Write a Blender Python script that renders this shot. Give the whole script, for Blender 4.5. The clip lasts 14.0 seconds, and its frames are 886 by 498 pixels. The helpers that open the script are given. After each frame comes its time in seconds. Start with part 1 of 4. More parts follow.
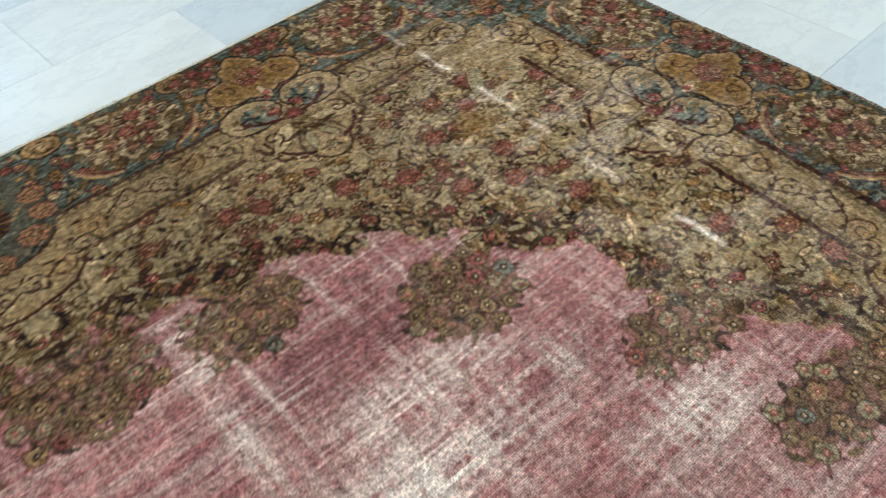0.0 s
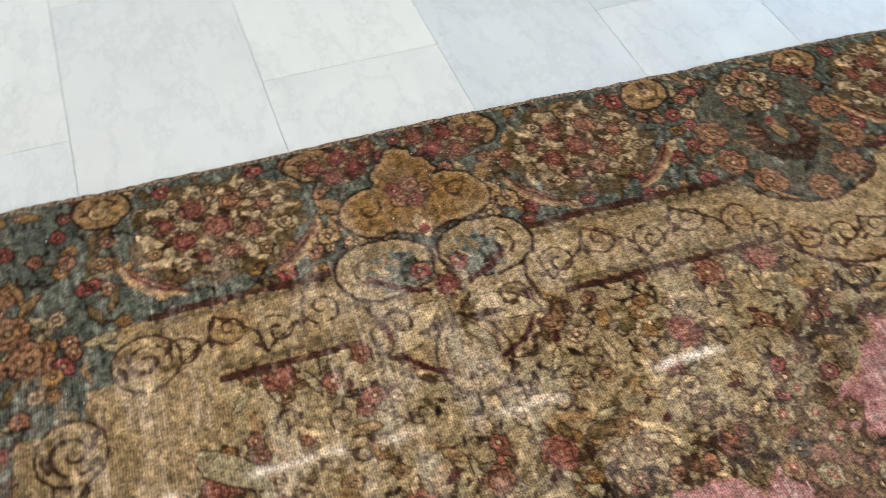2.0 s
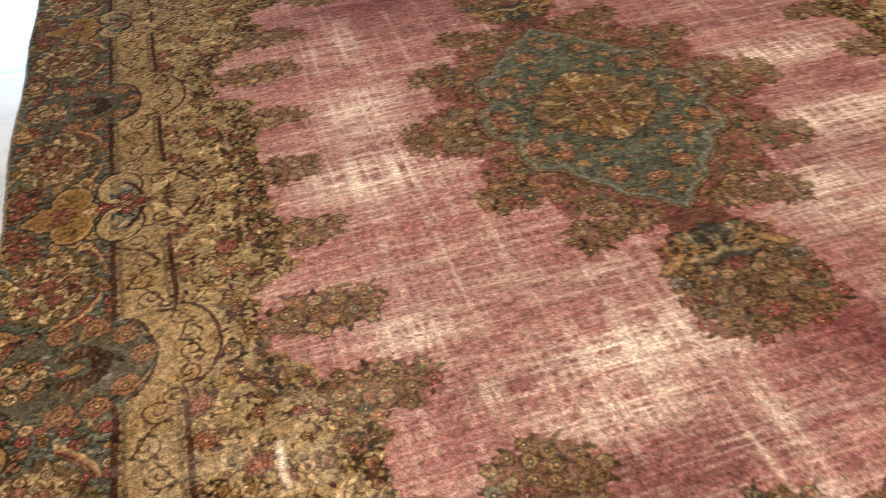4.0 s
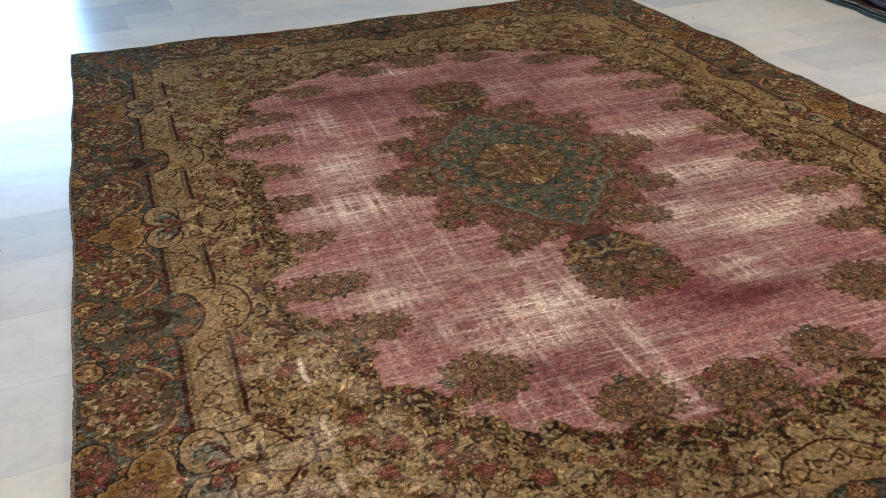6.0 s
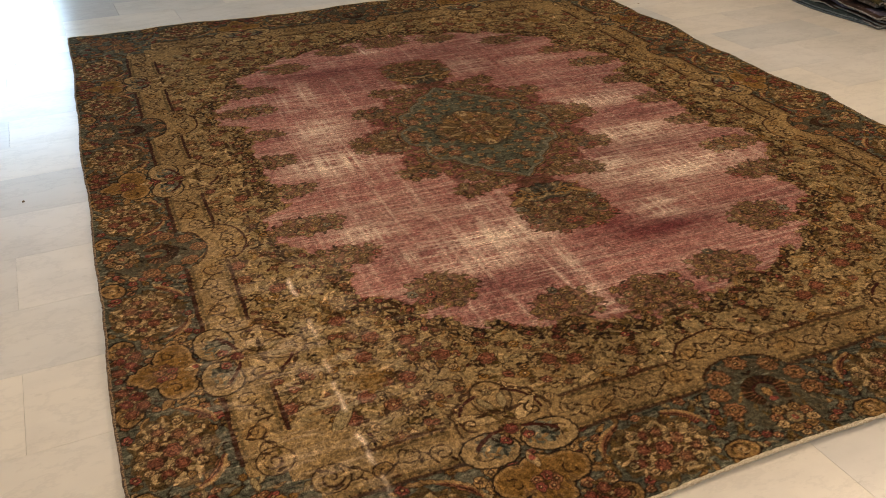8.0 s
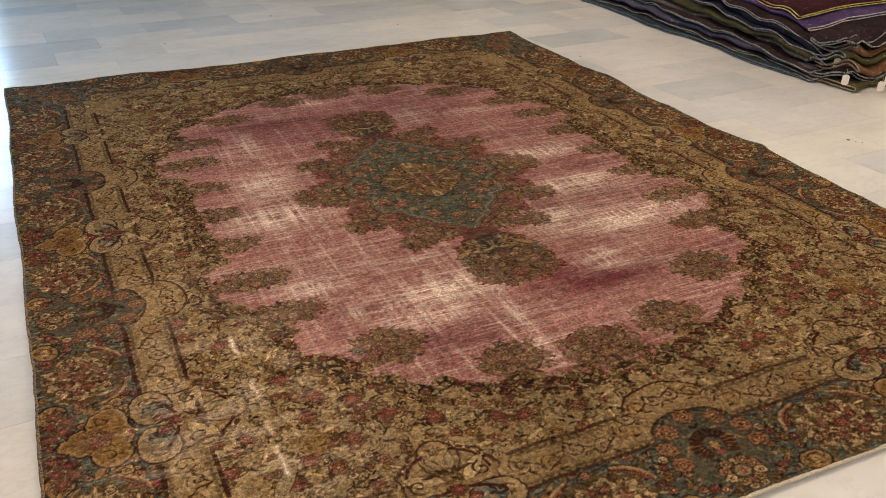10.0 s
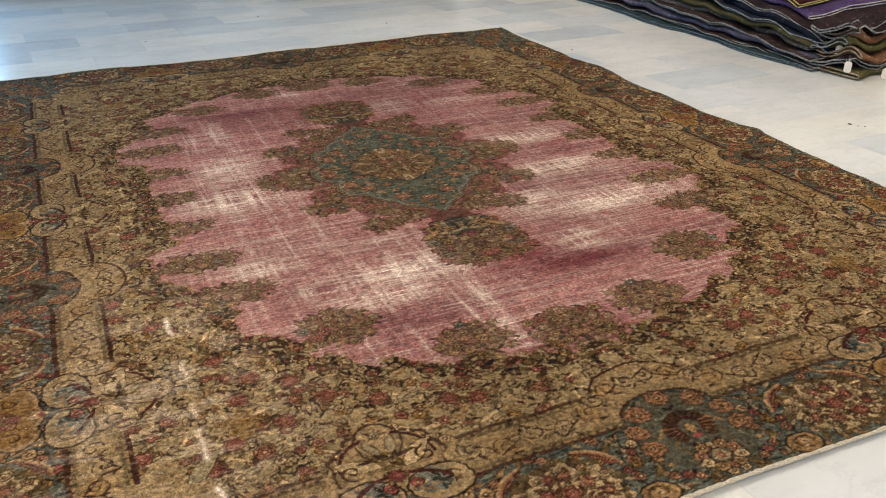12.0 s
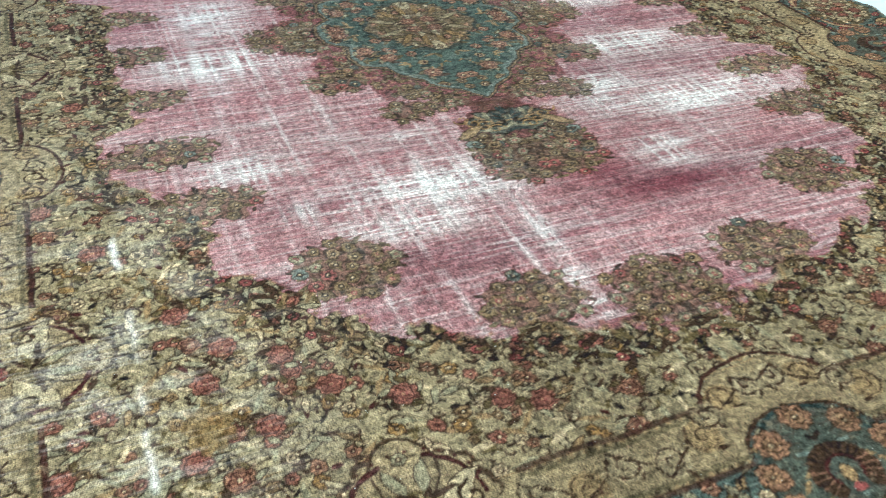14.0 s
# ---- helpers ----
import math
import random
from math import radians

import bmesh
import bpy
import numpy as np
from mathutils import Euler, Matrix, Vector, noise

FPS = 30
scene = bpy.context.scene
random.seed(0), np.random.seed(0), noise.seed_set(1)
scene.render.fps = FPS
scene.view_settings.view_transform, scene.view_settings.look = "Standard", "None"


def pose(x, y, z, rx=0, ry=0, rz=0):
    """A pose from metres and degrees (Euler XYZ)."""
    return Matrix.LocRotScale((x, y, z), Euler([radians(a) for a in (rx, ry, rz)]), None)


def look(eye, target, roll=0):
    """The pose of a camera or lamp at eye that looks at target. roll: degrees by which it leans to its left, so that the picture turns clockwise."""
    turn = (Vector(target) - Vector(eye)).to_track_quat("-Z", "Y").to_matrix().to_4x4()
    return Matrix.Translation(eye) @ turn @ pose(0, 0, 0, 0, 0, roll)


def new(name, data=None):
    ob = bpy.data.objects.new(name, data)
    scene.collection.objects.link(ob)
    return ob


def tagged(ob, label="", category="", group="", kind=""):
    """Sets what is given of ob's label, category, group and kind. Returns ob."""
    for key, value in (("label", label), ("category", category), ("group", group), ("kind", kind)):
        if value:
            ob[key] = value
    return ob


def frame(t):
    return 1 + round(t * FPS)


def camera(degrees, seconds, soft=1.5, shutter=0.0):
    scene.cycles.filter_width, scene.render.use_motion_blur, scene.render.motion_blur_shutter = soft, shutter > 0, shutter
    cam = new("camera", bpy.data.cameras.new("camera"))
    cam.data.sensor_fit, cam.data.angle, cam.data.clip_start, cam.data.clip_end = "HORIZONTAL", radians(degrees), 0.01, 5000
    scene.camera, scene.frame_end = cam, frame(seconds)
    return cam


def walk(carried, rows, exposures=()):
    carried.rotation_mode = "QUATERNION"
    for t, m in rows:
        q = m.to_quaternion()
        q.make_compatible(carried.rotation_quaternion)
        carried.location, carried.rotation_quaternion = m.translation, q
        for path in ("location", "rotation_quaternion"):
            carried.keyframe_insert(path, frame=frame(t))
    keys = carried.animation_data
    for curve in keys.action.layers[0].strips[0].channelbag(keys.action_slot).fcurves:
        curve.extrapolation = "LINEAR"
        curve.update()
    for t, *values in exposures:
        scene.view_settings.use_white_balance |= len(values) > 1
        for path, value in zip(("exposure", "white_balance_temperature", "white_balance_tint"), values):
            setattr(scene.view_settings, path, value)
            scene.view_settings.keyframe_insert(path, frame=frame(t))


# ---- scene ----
cam = camera(54.9, 14.0, soft=0.62, shutter=0.18)
PATH = [
    (0, (1.42, 1.504, 1.013), (0.557, 0.435, -0.441), -3.8),
    (0.5, (1.368, 1.229, 0.998), (0.198, 0.575, -0.487), 2.2),
    (1, (1.245, 0.995, 0.957), (0.006, 0.724, -0.59), 2.1),
    (1.5, (1.051, 0.738, 0.921), (-0.151, 0.757, -0.678), 0.9),
    (2, (0.902, 0.528, 0.906), (-0.256, 0.97, -0.664), 3.0),
    (2.5, (0.751, 0.473, 0.926), (-0.159, 1.331, -0.634), 1.4),
    (3, (0.564, 0.488, 0.942), (0.022, 1.7, -0.554), -0.7),
    (3.5, (0.531, 0.363, 1.02), (0.512, 1.86, -0.305), -3.3),
    (4, (0.53, 0.135, 1.073), (0.937, 1.649, -0.169), -4.1),
    (4.2, (0.551, 0.051, 1.075), (1.078, 1.56, -0.127), -3.6),
    (6.3, (0.241, -0.653, 1.194), (0.822, 0.995, 0.221), -0.6),
    (6.5, (0.246, -0.741, 1.188), (0.747, 0.935, 0.219), -0.6),
    (7, (0.219, -0.883, 1.185), (0.694, 0.798, 0.211), -1.2),
    (7.5, (0.138, -0.972, 1.213), (0.714, 0.664, 0.218), -1.4),
    (8, (0.133, -0.95, 1.255), (0.783, 0.652, 0.249), -0.8),
    (8.5, (0.152, -0.912, 1.288), (0.908, 0.662, 0.312), 0.8),
    (8.7, (0.152, -0.906, 1.283), (0.934, 0.668, 0.328), 1.2),
    (11, (0.16, -0.936, 1.234), (0.928, 0.697, 0.371), -0.7),
    (11.5, (0.232, -0.929, 1.135), (1.008, 0.72, 0.312), -1.8),
    (12, (0.337, -0.883, 1.061), (1.099, 0.753, 0.199), -0.3),
    (12.5, (0.396, -0.818, 1.022), (1.127, 0.789, 0.082), 0.9),
    (13, (0.378, -0.657, 1.002), (1.092, 0.906, -0.021), 2.8),
    (13.5, (0.415, -0.497, 0.972), (1.164, 1.003, -0.119), 3.6),
    (14, (0.485, -0.302, 0.929), (1.193, 1.15, -0.25), 3.9),
]
EXPOSURE = [(0, -0.32, 4560, -5), (1, -0.1, 4840, -2), (1.5, -0.08, 4900, 0), (2, -0.25, 4900, 1), (2.5, -0.18, 4780, 4), (3, 0, 4660, 6), (3.5, 0, 4750, 6), (4, -0.09, 6050, 8), (4.2, -0.13, 6400, 10), (6.3, -0.8, 5420, 7), (6.6, -0.9, 5600, 8),
            (7.5, -0.93, 7500, 13), (8.5, -0.97, 6800, 12), (11, -0.45, 6050, 10), (12, -0.38, 5480, 5), (12.5, -0.35, 5250, 1), (13, -0.10, 4350, -8), (13.5, 0.24, 4080, -13), (14, 0.36, 3900, -16)]
walk(cam, [(t, look(eye, target, roll)) for t, eye, target, roll in PATH], EXPOSURE)

# ---------------------------------------------------------------- light
world = bpy.data.worlds.new("sky")
scene.world = world
world.use_nodes = True
wn = world.node_tree.nodes
sky = wn.new("ShaderNodeTexSky")
sky.sky_type, sky.sun_disc = "NISHITA", False
sky.sun_elevation, sky.sun_rotation = radians(48), radians(20)
wn["Background"].inputs["Strength"].default_value = 0.12
world.node_tree.links.new(sky.outputs["Color"], wn["Background"].inputs["Color"])


def area_lamp(name, m, sx, sy, watts, colour):
    data = bpy.data.lights.new(name, "AREA")
    data.shape, data.size, data.size_y, data.energy, data.color = "RECTANGLE", sx, sy, watts, colour
    ob = new(name, data)
    ob.matrix_world = m
    return ob


FLOOR_Z = -0.008
CEIL_Z = 2.9
ROOM = (-3.2, 6.4, -4.2, 8.4)          # x0, x1, y0, y1 of the inner faces
DOOR = (-1.45, -0.12, 2.25)            # glazed door in the far wall: x0, x1, height
ADDED_OPENING = (0.4, 5.2, 0.5, 2.5)            # unseen window opening added behind the viewer: x0, x1, sill, head

area_lamp("door_daylight", look((-0.78, 8.30, 1.15), (-0.78, 0, 0.4)), 1.25, 2.1, 120, (0.45, 0.71, 1.0))
# added fill from behind the viewer, where no window is known
area_lamp("unseen_window_fill", look((2.8, -4.1, 1.5), (2.6, 2, 0.0)), 4.6, 1.9, 70, (0.86, 0.93, 1.0))
# added cool fill from the west for the far floor; no window known there
area_lamp("side_fill_light", look((-3.12, 5.2, 1.6), (1.5, 4.9, 0.0)), 3.0, 1.3, 74, (0.55, 0.78, 1.0))
# fixtures unseen: four assumed from warm near floor, last added to brighten far tiles
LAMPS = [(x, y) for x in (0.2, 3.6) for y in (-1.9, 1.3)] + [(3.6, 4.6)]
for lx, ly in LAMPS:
    area_lamp("unseen_ceiling_lamp", pose(lx, ly, CEIL_Z - 0.10), 1.1, 0.24, 55, (1.0, 0.775, 0.55))


# ---------------------------------------------------------------- materials
def material(name, rough=0.6, metal=0.0, sheen=0.0):
    m = bpy.data.materials.new(name)
    m.use_nodes = True
    b = m.node_tree.nodes["Principled BSDF"]
    b.inputs["Roughness"].default_value, b.inputs["Metallic"].default_value = rough, metal
    b.inputs["Sheen Weight"].default_value = sheen
    return m, m.node_tree.nodes, m.node_tree.links, b


def noise_node(n, l, coord, scale, detail=4.0, rough=0.55, stretch=None):
    t = n.new("ShaderNodeTexNoise")
    t.inputs["Scale"].default_value, t.inputs["Detail"].default_value, t.inputs["Roughness"].default_value = scale, detail, rough
    if stretch:
        mp = n.new("ShaderNodeMapping")
        mp.inputs["Scale"].default_value = stretch
        l.new(coord, mp.inputs["Vector"])
        coord = mp.outputs["Vector"]
    l.new(coord, t.inputs["Vector"])
    return t.outputs["Fac"]


def ramp(n, l, fac, stops):
    r = n.new("ShaderNodeValToRGB")
    e = r.color_ramp.elements
    while len(e) < len(stops):
        e.new(0.5)
    for el, (p, c) in zip(e, stops):
        el.position, el.color = p, (*c, 1)
    l.new(fac, r.inputs["Fac"])
    return r.outputs["Color"]


def mix(n, l, kind, fac, a, b):
    m = n.new("ShaderNodeMix")
    m.data_type, m.blend_type = "RGBA", kind
    for slot, v in (("Factor", fac), ("A", a), ("B", b)):
        s = [i for i in m.inputs if i.name == slot and (slot == "Factor" and i.type == "VALUE" or slot != "Factor" and i.type == "RGBA")][0]
        if isinstance(v, (int, float)):
            s.default_value = v
        elif isinstance(v, tuple):
            s.default_value = (*v, 1)
        else:
            l.new(v, s)
    return [o for o in m.outputs if o.type == "RGBA"][0]


def bump(n, l, bsdf, height, strength, dist):
    b = n.new("ShaderNodeBump")
    b.inputs["Strength"].default_value, b.inputs["Distance"].default_value = strength, dist
    l.new(height, b.inputs["Height"])
    l.new(b.outputs["Normal"], bsdf.inputs["Normal"])


def coords(n, kind="Object"):
    return n.new("ShaderNodeTexCoord").outputs[kind]


def marble():
    m, n, l, b = material("honed_marble", 0.3)
    info = n.new("ShaderNodeObjectInfo")
    geo = n.new("ShaderNodeNewGeometry")
    pos = geo.outputs["Position"]
    rnd = n.new("ShaderNodeMath")
    rnd.operation = "ADD"
    l.new(info.outputs["Random"], rnd.inputs[0])
    l.new(geo.outputs["Random Per Island"], rnd.inputs[1])
    fr = n.new("ShaderNodeMath")
    fr.operation = "FRACT"
    l.new(rnd.outputs[0], fr.inputs[0])
    comb = n.new("ShaderNodeCombineXYZ")
    l.new(fr.outputs[0], comb.inputs[0]); l.new(fr.outputs[0], comb.inputs[2])
    sc = n.new("ShaderNodeVectorMath")
    sc.operation = "SCALE"
    sc.inputs["Scale"].default_value = 37.0
    l.new(comb.outputs[0], sc.inputs[0])
    ad = n.new("ShaderNodeVectorMath")
    l.new(pos, ad.inputs[0]); l.new(sc.outputs[0], ad.inputs[1])
    p = ad.outputs[0]
    tone = ramp(n, l, fr.outputs[0], [(0.0, (0.56, 0.57, 0.585)), (0.14, (0.64, 0.645, 0.645)), (0.45, (0.72, 0.695, 0.655)), (0.8, (0.77, 0.74, 0.685)), (1.0, (0.64, 0.645, 0.655))])
    cloud = noise_node(n, l, p, 3.2, 8, 0.62, (1, 1.7, 1))
    col = mix(n, l, "MULTIPLY", 0.9, tone, ramp(n, l, cloud, [(0.28, (0.85, 0.855, 0.86)), (0.5, (0.96, 0.96, 0.955)), (0.68, (1, 1, 0.985))]))
    vein = noise_node(n, l, p, 4.5, 9, 0.7, (1, 1.8, 1))
    col = mix(n, l, "MULTIPLY", 0.38, col, ramp(n, l, vein, [(0.465, (1, 1, 1)), (0.5, (0.80, 0.81, 0.83)), (0.53, (1, 1, 1))]))
    scuff = noise_node(n, l, pos, 16, 6, 0.75, (1, 2.2, 1))
    col = mix(n, l, "MULTIPLY", 0.5, col, ramp(n, l, scuff, [(0.62, (1, 1, 1)), (0.70, (0.76, 0.76, 0.76)), (0.76, (0.6, 0.6, 0.6))]))
    dirt = noise_node(n, l, pos, 1.4, 5, 0.6)
    col = mix(n, l, "MULTIPLY", 0.7, col, ramp(n, l, dirt, [(0.3, (0.90, 0.885, 0.85)), (0.6, (1, 1, 1))]))
    l.new(col, b.inputs["Base Color"])
    b.inputs["Roughness"].default_value = 0.24
    return m


def plain(name, a, c, scale=6.0, rough=0.8):
    m, n, l, b = material(name, rough)
    f = noise_node(n, l, coords(n), scale, 6, 0.6)
    l.new(ramp(n, l, f, [(0.3, a), (0.7, c)]), b.inputs["Base Color"])
    bump(n, l, b, noise_node(n, l, coords(n), scale * 20, 3, 0.5), 0.2, 0.002)
    return m


def pile_material():
    m, n, l, b = material("worn_wool_pile", 1.0)
    at = n.new("ShaderNodeVertexColor")
    at.layer_name = "dye"
    pos = coords(n)
    knots = noise_node(n, l, pos, 420, 2, 0.6, (1.0, 0.55, 1))
    col = mix(n, l, "MULTIPLY", 1.0, at.outputs["Color"], ramp(n, l, knots, [(0.30, (0.45, 0.43, 0.41)), (0.5, (0.98, 0.98, 0.98)), (0.70, (1.5, 1.48, 1.42))]))
    tuft = noise_node(n, l, pos, 110, 3, 0.6)
    col = mix(n, l, "MULTIPLY", 0.9, col, ramp(n, l, tuft, [(0.32, (0.62, 0.60, 0.58)), (0.52, (1.02, 1.02, 1.0)), (0.70, (1.35, 1.32, 1.26))]))
    rib = n.new("ShaderNodeTexWave")
    rib.bands_direction = "Y"
    for key, value in (("Scale", 95.0), ("Distortion", 4.5), ("Detail", 2.0), ("Detail Scale", 1.2)):
        rib.inputs[key].default_value = value
    l.new(pos, rib.inputs["Vector"])
    col = mix(n, l, "MULTIPLY", 0.5, col, ramp(n, l, rib.outputs["Fac"], [(0.1, (0.70, 0.69, 0.68)), (0.5, (1.0, 1.0, 1.0)), (0.9, (1.16, 1.15, 1.13))]))
    lint = noise_node(n, l, pos, 150, 1, 0.5, (1, 1.6, 1))
    col = mix(n, l, "MIX", ramp(n, l, lint, [(0.77, (0, 0, 0)), (0.81, (0.75, 0.75, 0.75))]), col, (0.66, 0.58, 0.47))
    l.new(col, b.inputs["Base Color"])
    b.inputs["Specular IOR Level"].default_value = 0.04
    bump(n, l, b, knots, 0.55, 0.004)
    return m


def woven(name, base, alt, rough=0.95):
    m, n, l, b = material(name, rough)
    pos = coords(n)
    f = noise_node(n, l, pos, 9, 7, 0.65)
    col = ramp(n, l, f, [(0.32, base), (0.52, tuple(0.5 * (p + q) for p, q in zip(base, alt))), (0.68, alt)])
    g = noise_node(n, l, pos, 260, 2, 0.6)
    col = mix(n, l, "MULTIPLY", 1.0, col, ramp(n, l, g, [(0.3, (0.55, 0.55, 0.55)), (0.7, (1.3, 1.3, 1.3))]))
    w = noise_node(n, l, pos, 46, 2, 0.5)
    col = mix(n, l, "MIX", ramp(n, l, w, [(0.62, (0, 0, 0)), (0.70, (0.5, 0.5, 0.5))]), col, tuple(min(1, c * 2.4 + 0.06) for c in alt))
    l.new(col, b.inputs["Base Color"])
    b.inputs["Specular IOR Level"].default_value = 0.08
    bump(n, l, b, g, 0.6, 0.006)
    return m


def cord(name, a, c, scale=240):
    m, n, l, b = material(name, 0.9)
    f = noise_node(n, l, coords(n), scale, 1, 0.5)
    l.new(ramp(n, l, f, [(0.42, a), (0.58, c)]), b.inputs["Base Color"])
    bump(n, l, b, f, 0.6, 0.004)
    return m


MARBLE = marble()
GROUT = plain("grout", (0.58, 0.57, 0.55), (0.68, 0.67, 0.65), 12, 0.9)
PLASTER = plain("painted_plaster", (0.74, 0.72, 0.68), (0.80, 0.78, 0.74), 2, 0.85)
PILE = pile_material()
SELVAGE = cord("overcast_wool", (0.05, 0.03, 0.02), (0.26, 0.17, 0.09))
CUT_END = cord("cut_warp_ends", (0.42, 0.34, 0.23), (0.66, 0.57, 0.43), 320)
ALU = plain("white_door_frame", (0.62, 0.63, 0.64), (0.7, 0.7, 0.7), 5, 0.4)
PAPER = plain("paper_tag", (0.74, 0.66, 0.58), (0.85, 0.78, 0.70), 30, 0.8)


def lit(name, colour, strength):
    m = bpy.data.materials.new(name)
    m.use_nodes = True
    b = m.node_tree.nodes["Principled BSDF"]
    b.inputs["Base Color"].default_value = (0.8, 0.8, 0.8, 1)
    b.inputs["Emission Color"].default_value, b.inputs["Emission Strength"].default_value = (*colour, 1), strength
    return m


# ---------------------------------------------------------------- helpers of this scene
def mesh_from(name, verts, faces, mat, smooth=False):
    me = bpy.data.meshes.new(name)
    me.from_pydata([tuple(v) for v in verts], [], faces)
    me.materials.append(mat)
    if smooth:
        me.polygons.foreach_set("use_smooth", [True] * len(me.polygons))
    me.update()
    return me


def part(name, bm, mat, parent=None, label=""):
    """Links a bmesh, or a mesh, as one mesh object under a thing."""
    if isinstance(bm, bmesh.types.BMesh):
        me = bpy.data.meshes.new(name)
        bm.to_mesh(me)
        bm.free()
        me.materials.append(mat)
    else:
        me = bm
    ob = new(name, me)
    ob.parent = parent
    return tagged(ob, label) if label else ob


def box(x0, x1, y0, y1, z0, z1, bevel=0.0):
    bm = bmesh.new()
    bmesh.ops.create_cube(bm, size=1.0)
    for v in bm.verts:
        v.co = Vector((x0 + (v.co.x + 0.5) * (x1 - x0), y0 + (v.co.y + 0.5) * (y1 - y0), z0 + (v.co.z + 0.5) * (z1 - z0)))
    if bevel:
        bmesh.ops.bevel(bm, geom=bm.edges[:], offset=bevel, segments=2, affect="EDGES")
    return bm


def tube(name, pts, radius, mat, sides=6, wob=0.0):
    """A cord along a line of points."""
    pts = [Vector(p) for p in pts]
    verts, faces = [], []
    for i, p in enumerate(pts):
        d = (pts[min(i + 1, len(pts) - 1)] - pts[max(i - 1, 0)]).normalized()
        a = d.cross(Vector((0, 0, 1)))
        a = a.normalized() if a.length > 1e-4 else Vector((1, 0, 0))
        c = d.cross(a)
        r = radius * (1 + wob * random.uniform(-1, 1))
        for k in range(sides):
            t = 2 * math.pi * k / sides
            verts.append(p + r * (math.cos(t) * a + math.sin(t) * c))
        if i:
            for k in range(sides):
                q = (k + 1) % sides
                faces.append(((i - 1) * sides + k, (i - 1) * sides + q, i * sides + q, i * sides + k))
    faces.append(tuple(range(sides))[::-1])
    faces.append(tuple(range((len(pts) - 1) * sides, len(pts) * sides)))
    return mesh_from(name, verts, faces, mat, True)


# ---------------------------------------------------------------- the room
X0, X1, Y0, Y1 = ROOM
T = 0.2


def wall(name, pieces, label):
    """A wall of butted blocks round its openings, as one mesh."""
    bm = bmesh.new()
    for b in pieces:
        tmp = box(*b)
        me = bpy.data.meshes.new("tmp")
        tmp.to_mesh(me)
        tmp.free()
        bm.from_mesh(me)
        bpy.data.meshes.remove(me)
    return tagged(part(name, bm, PLASTER), label, "wall", kind="structure")


Z0 = FLOOR_Z - 0.05
# the west opening is unseen, added to go with the side fill
wall("wall_west", [(X0 - T, X0, Y0 - T, 3.7, Z0, CEIL_Z), (X0 - T, X0, 6.7, Y1 + T, Z0, CEIL_Z), (X0 - T, X0, 3.7, 6.7, Z0, 0.9), (X0 - T, X0, 3.7, 6.7, 2.3, CEIL_Z)],
     "off-white plastered wall with an added, unseen window opening")
wall("wall_east", [(X1, X1 + T, Y0 - T, Y1 + T, Z0, CEIL_Z)], "plain off-white plastered shop wall")
wall("wall_north", [(X0, DOOR[0], Y1, Y1 + T, Z0, CEIL_Z), (DOOR[1], X1, Y1, Y1 + T, Z0, CEIL_Z), (DOOR[0], DOOR[1], Y1, Y1 + T, DOOR[2], CEIL_Z)],
     "off-white plastered wall with a glazed door opening")
# the south opening is likewise out of view and made to suit its fill
wall("wall_south", [(X0, ADDED_OPENING[0], Y0 - T, Y0, Z0, CEIL_Z), (ADDED_OPENING[1], X1, Y0 - T, Y0, Z0, CEIL_Z), (ADDED_OPENING[0], ADDED_OPENING[1], Y0 - T, Y0, Z0, ADDED_OPENING[2]),
                    (ADDED_OPENING[0], ADDED_OPENING[1], Y0 - T, Y0, ADDED_OPENING[3], CEIL_Z)], "off-white plastered wall with an added, unseen window opening")
tagged(part("ceiling", box(X0 - T, X1 + T, Y0 - T, Y1 + T, CEIL_Z, CEIL_Z + 0.15), PLASTER), "plain white plastered ceiling", "ceiling", kind="structure")

# bright street outside the openings
tagged(part("backdrop", box(-6, 5, 11.0, 11.05, -0.5, 6), lit("bright_street", (0.62, 0.83, 1.0), 2.4)), "bright hazy daylight outside the shop", "backdrop", kind="structure")


def glazed_door():
    root = tagged(new("door_1"), "white framed glass shop door letting in daylight", "door", kind="structure")
    x0, x1, h = DOOR
    for a, b_ in ((x0, x0 + 0.05), (x0 + 0.43, x0 + 0.49), (x0 + 0.79, x0 + 0.85), (x1 - 0.05, x1)):
        part("door_frame", box(a, b_, Y1 + 0.06, Y1 + 0.12, FLOOR_Z, h, 0.004), ALU, root)
    part("door_frame", box(x0 + 0.052, x1 - 0.052, Y1 + 0.063, Y1 + 0.117, h - 0.06, h - 0.002, 0.004), ALU, root)
    return root


glazed_door()


# out-of-view fitting shaped round each lamp of LAMPS, the added one too
def unseen_ceiling_light(x, y):
    root = tagged(new("unseen_ceiling_light"), "unseen warm white rectangular ceiling light", "lamp", "ceiling lights")
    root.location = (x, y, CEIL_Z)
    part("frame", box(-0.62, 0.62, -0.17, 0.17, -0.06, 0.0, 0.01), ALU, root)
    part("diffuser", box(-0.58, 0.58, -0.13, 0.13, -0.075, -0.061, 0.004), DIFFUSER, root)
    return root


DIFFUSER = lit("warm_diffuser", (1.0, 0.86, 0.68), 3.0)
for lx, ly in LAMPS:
    unseen_ceiling_light(lx, ly)

# ---------------------------------------------------------------- the carpet's design
# The knotted design is four times the same quarter, so one quarter is drawn and mirrored.
RUG_L, RUG_W, STEP = 3.8, 2.82, 0.0022
QX, QY = int(RUG_W / 2 / STEP), int(RUG_L / 2 / STEP)
gx = (np.arange(QX) + 0.5) * (RUG_W / 2) / QX
gy = (np.arange(QY) + 0.5) * (RUG_L / 2) / QY
DX, DY = np.meshgrid(gx, gy)
ART = np.zeros((QY, QX, 3))

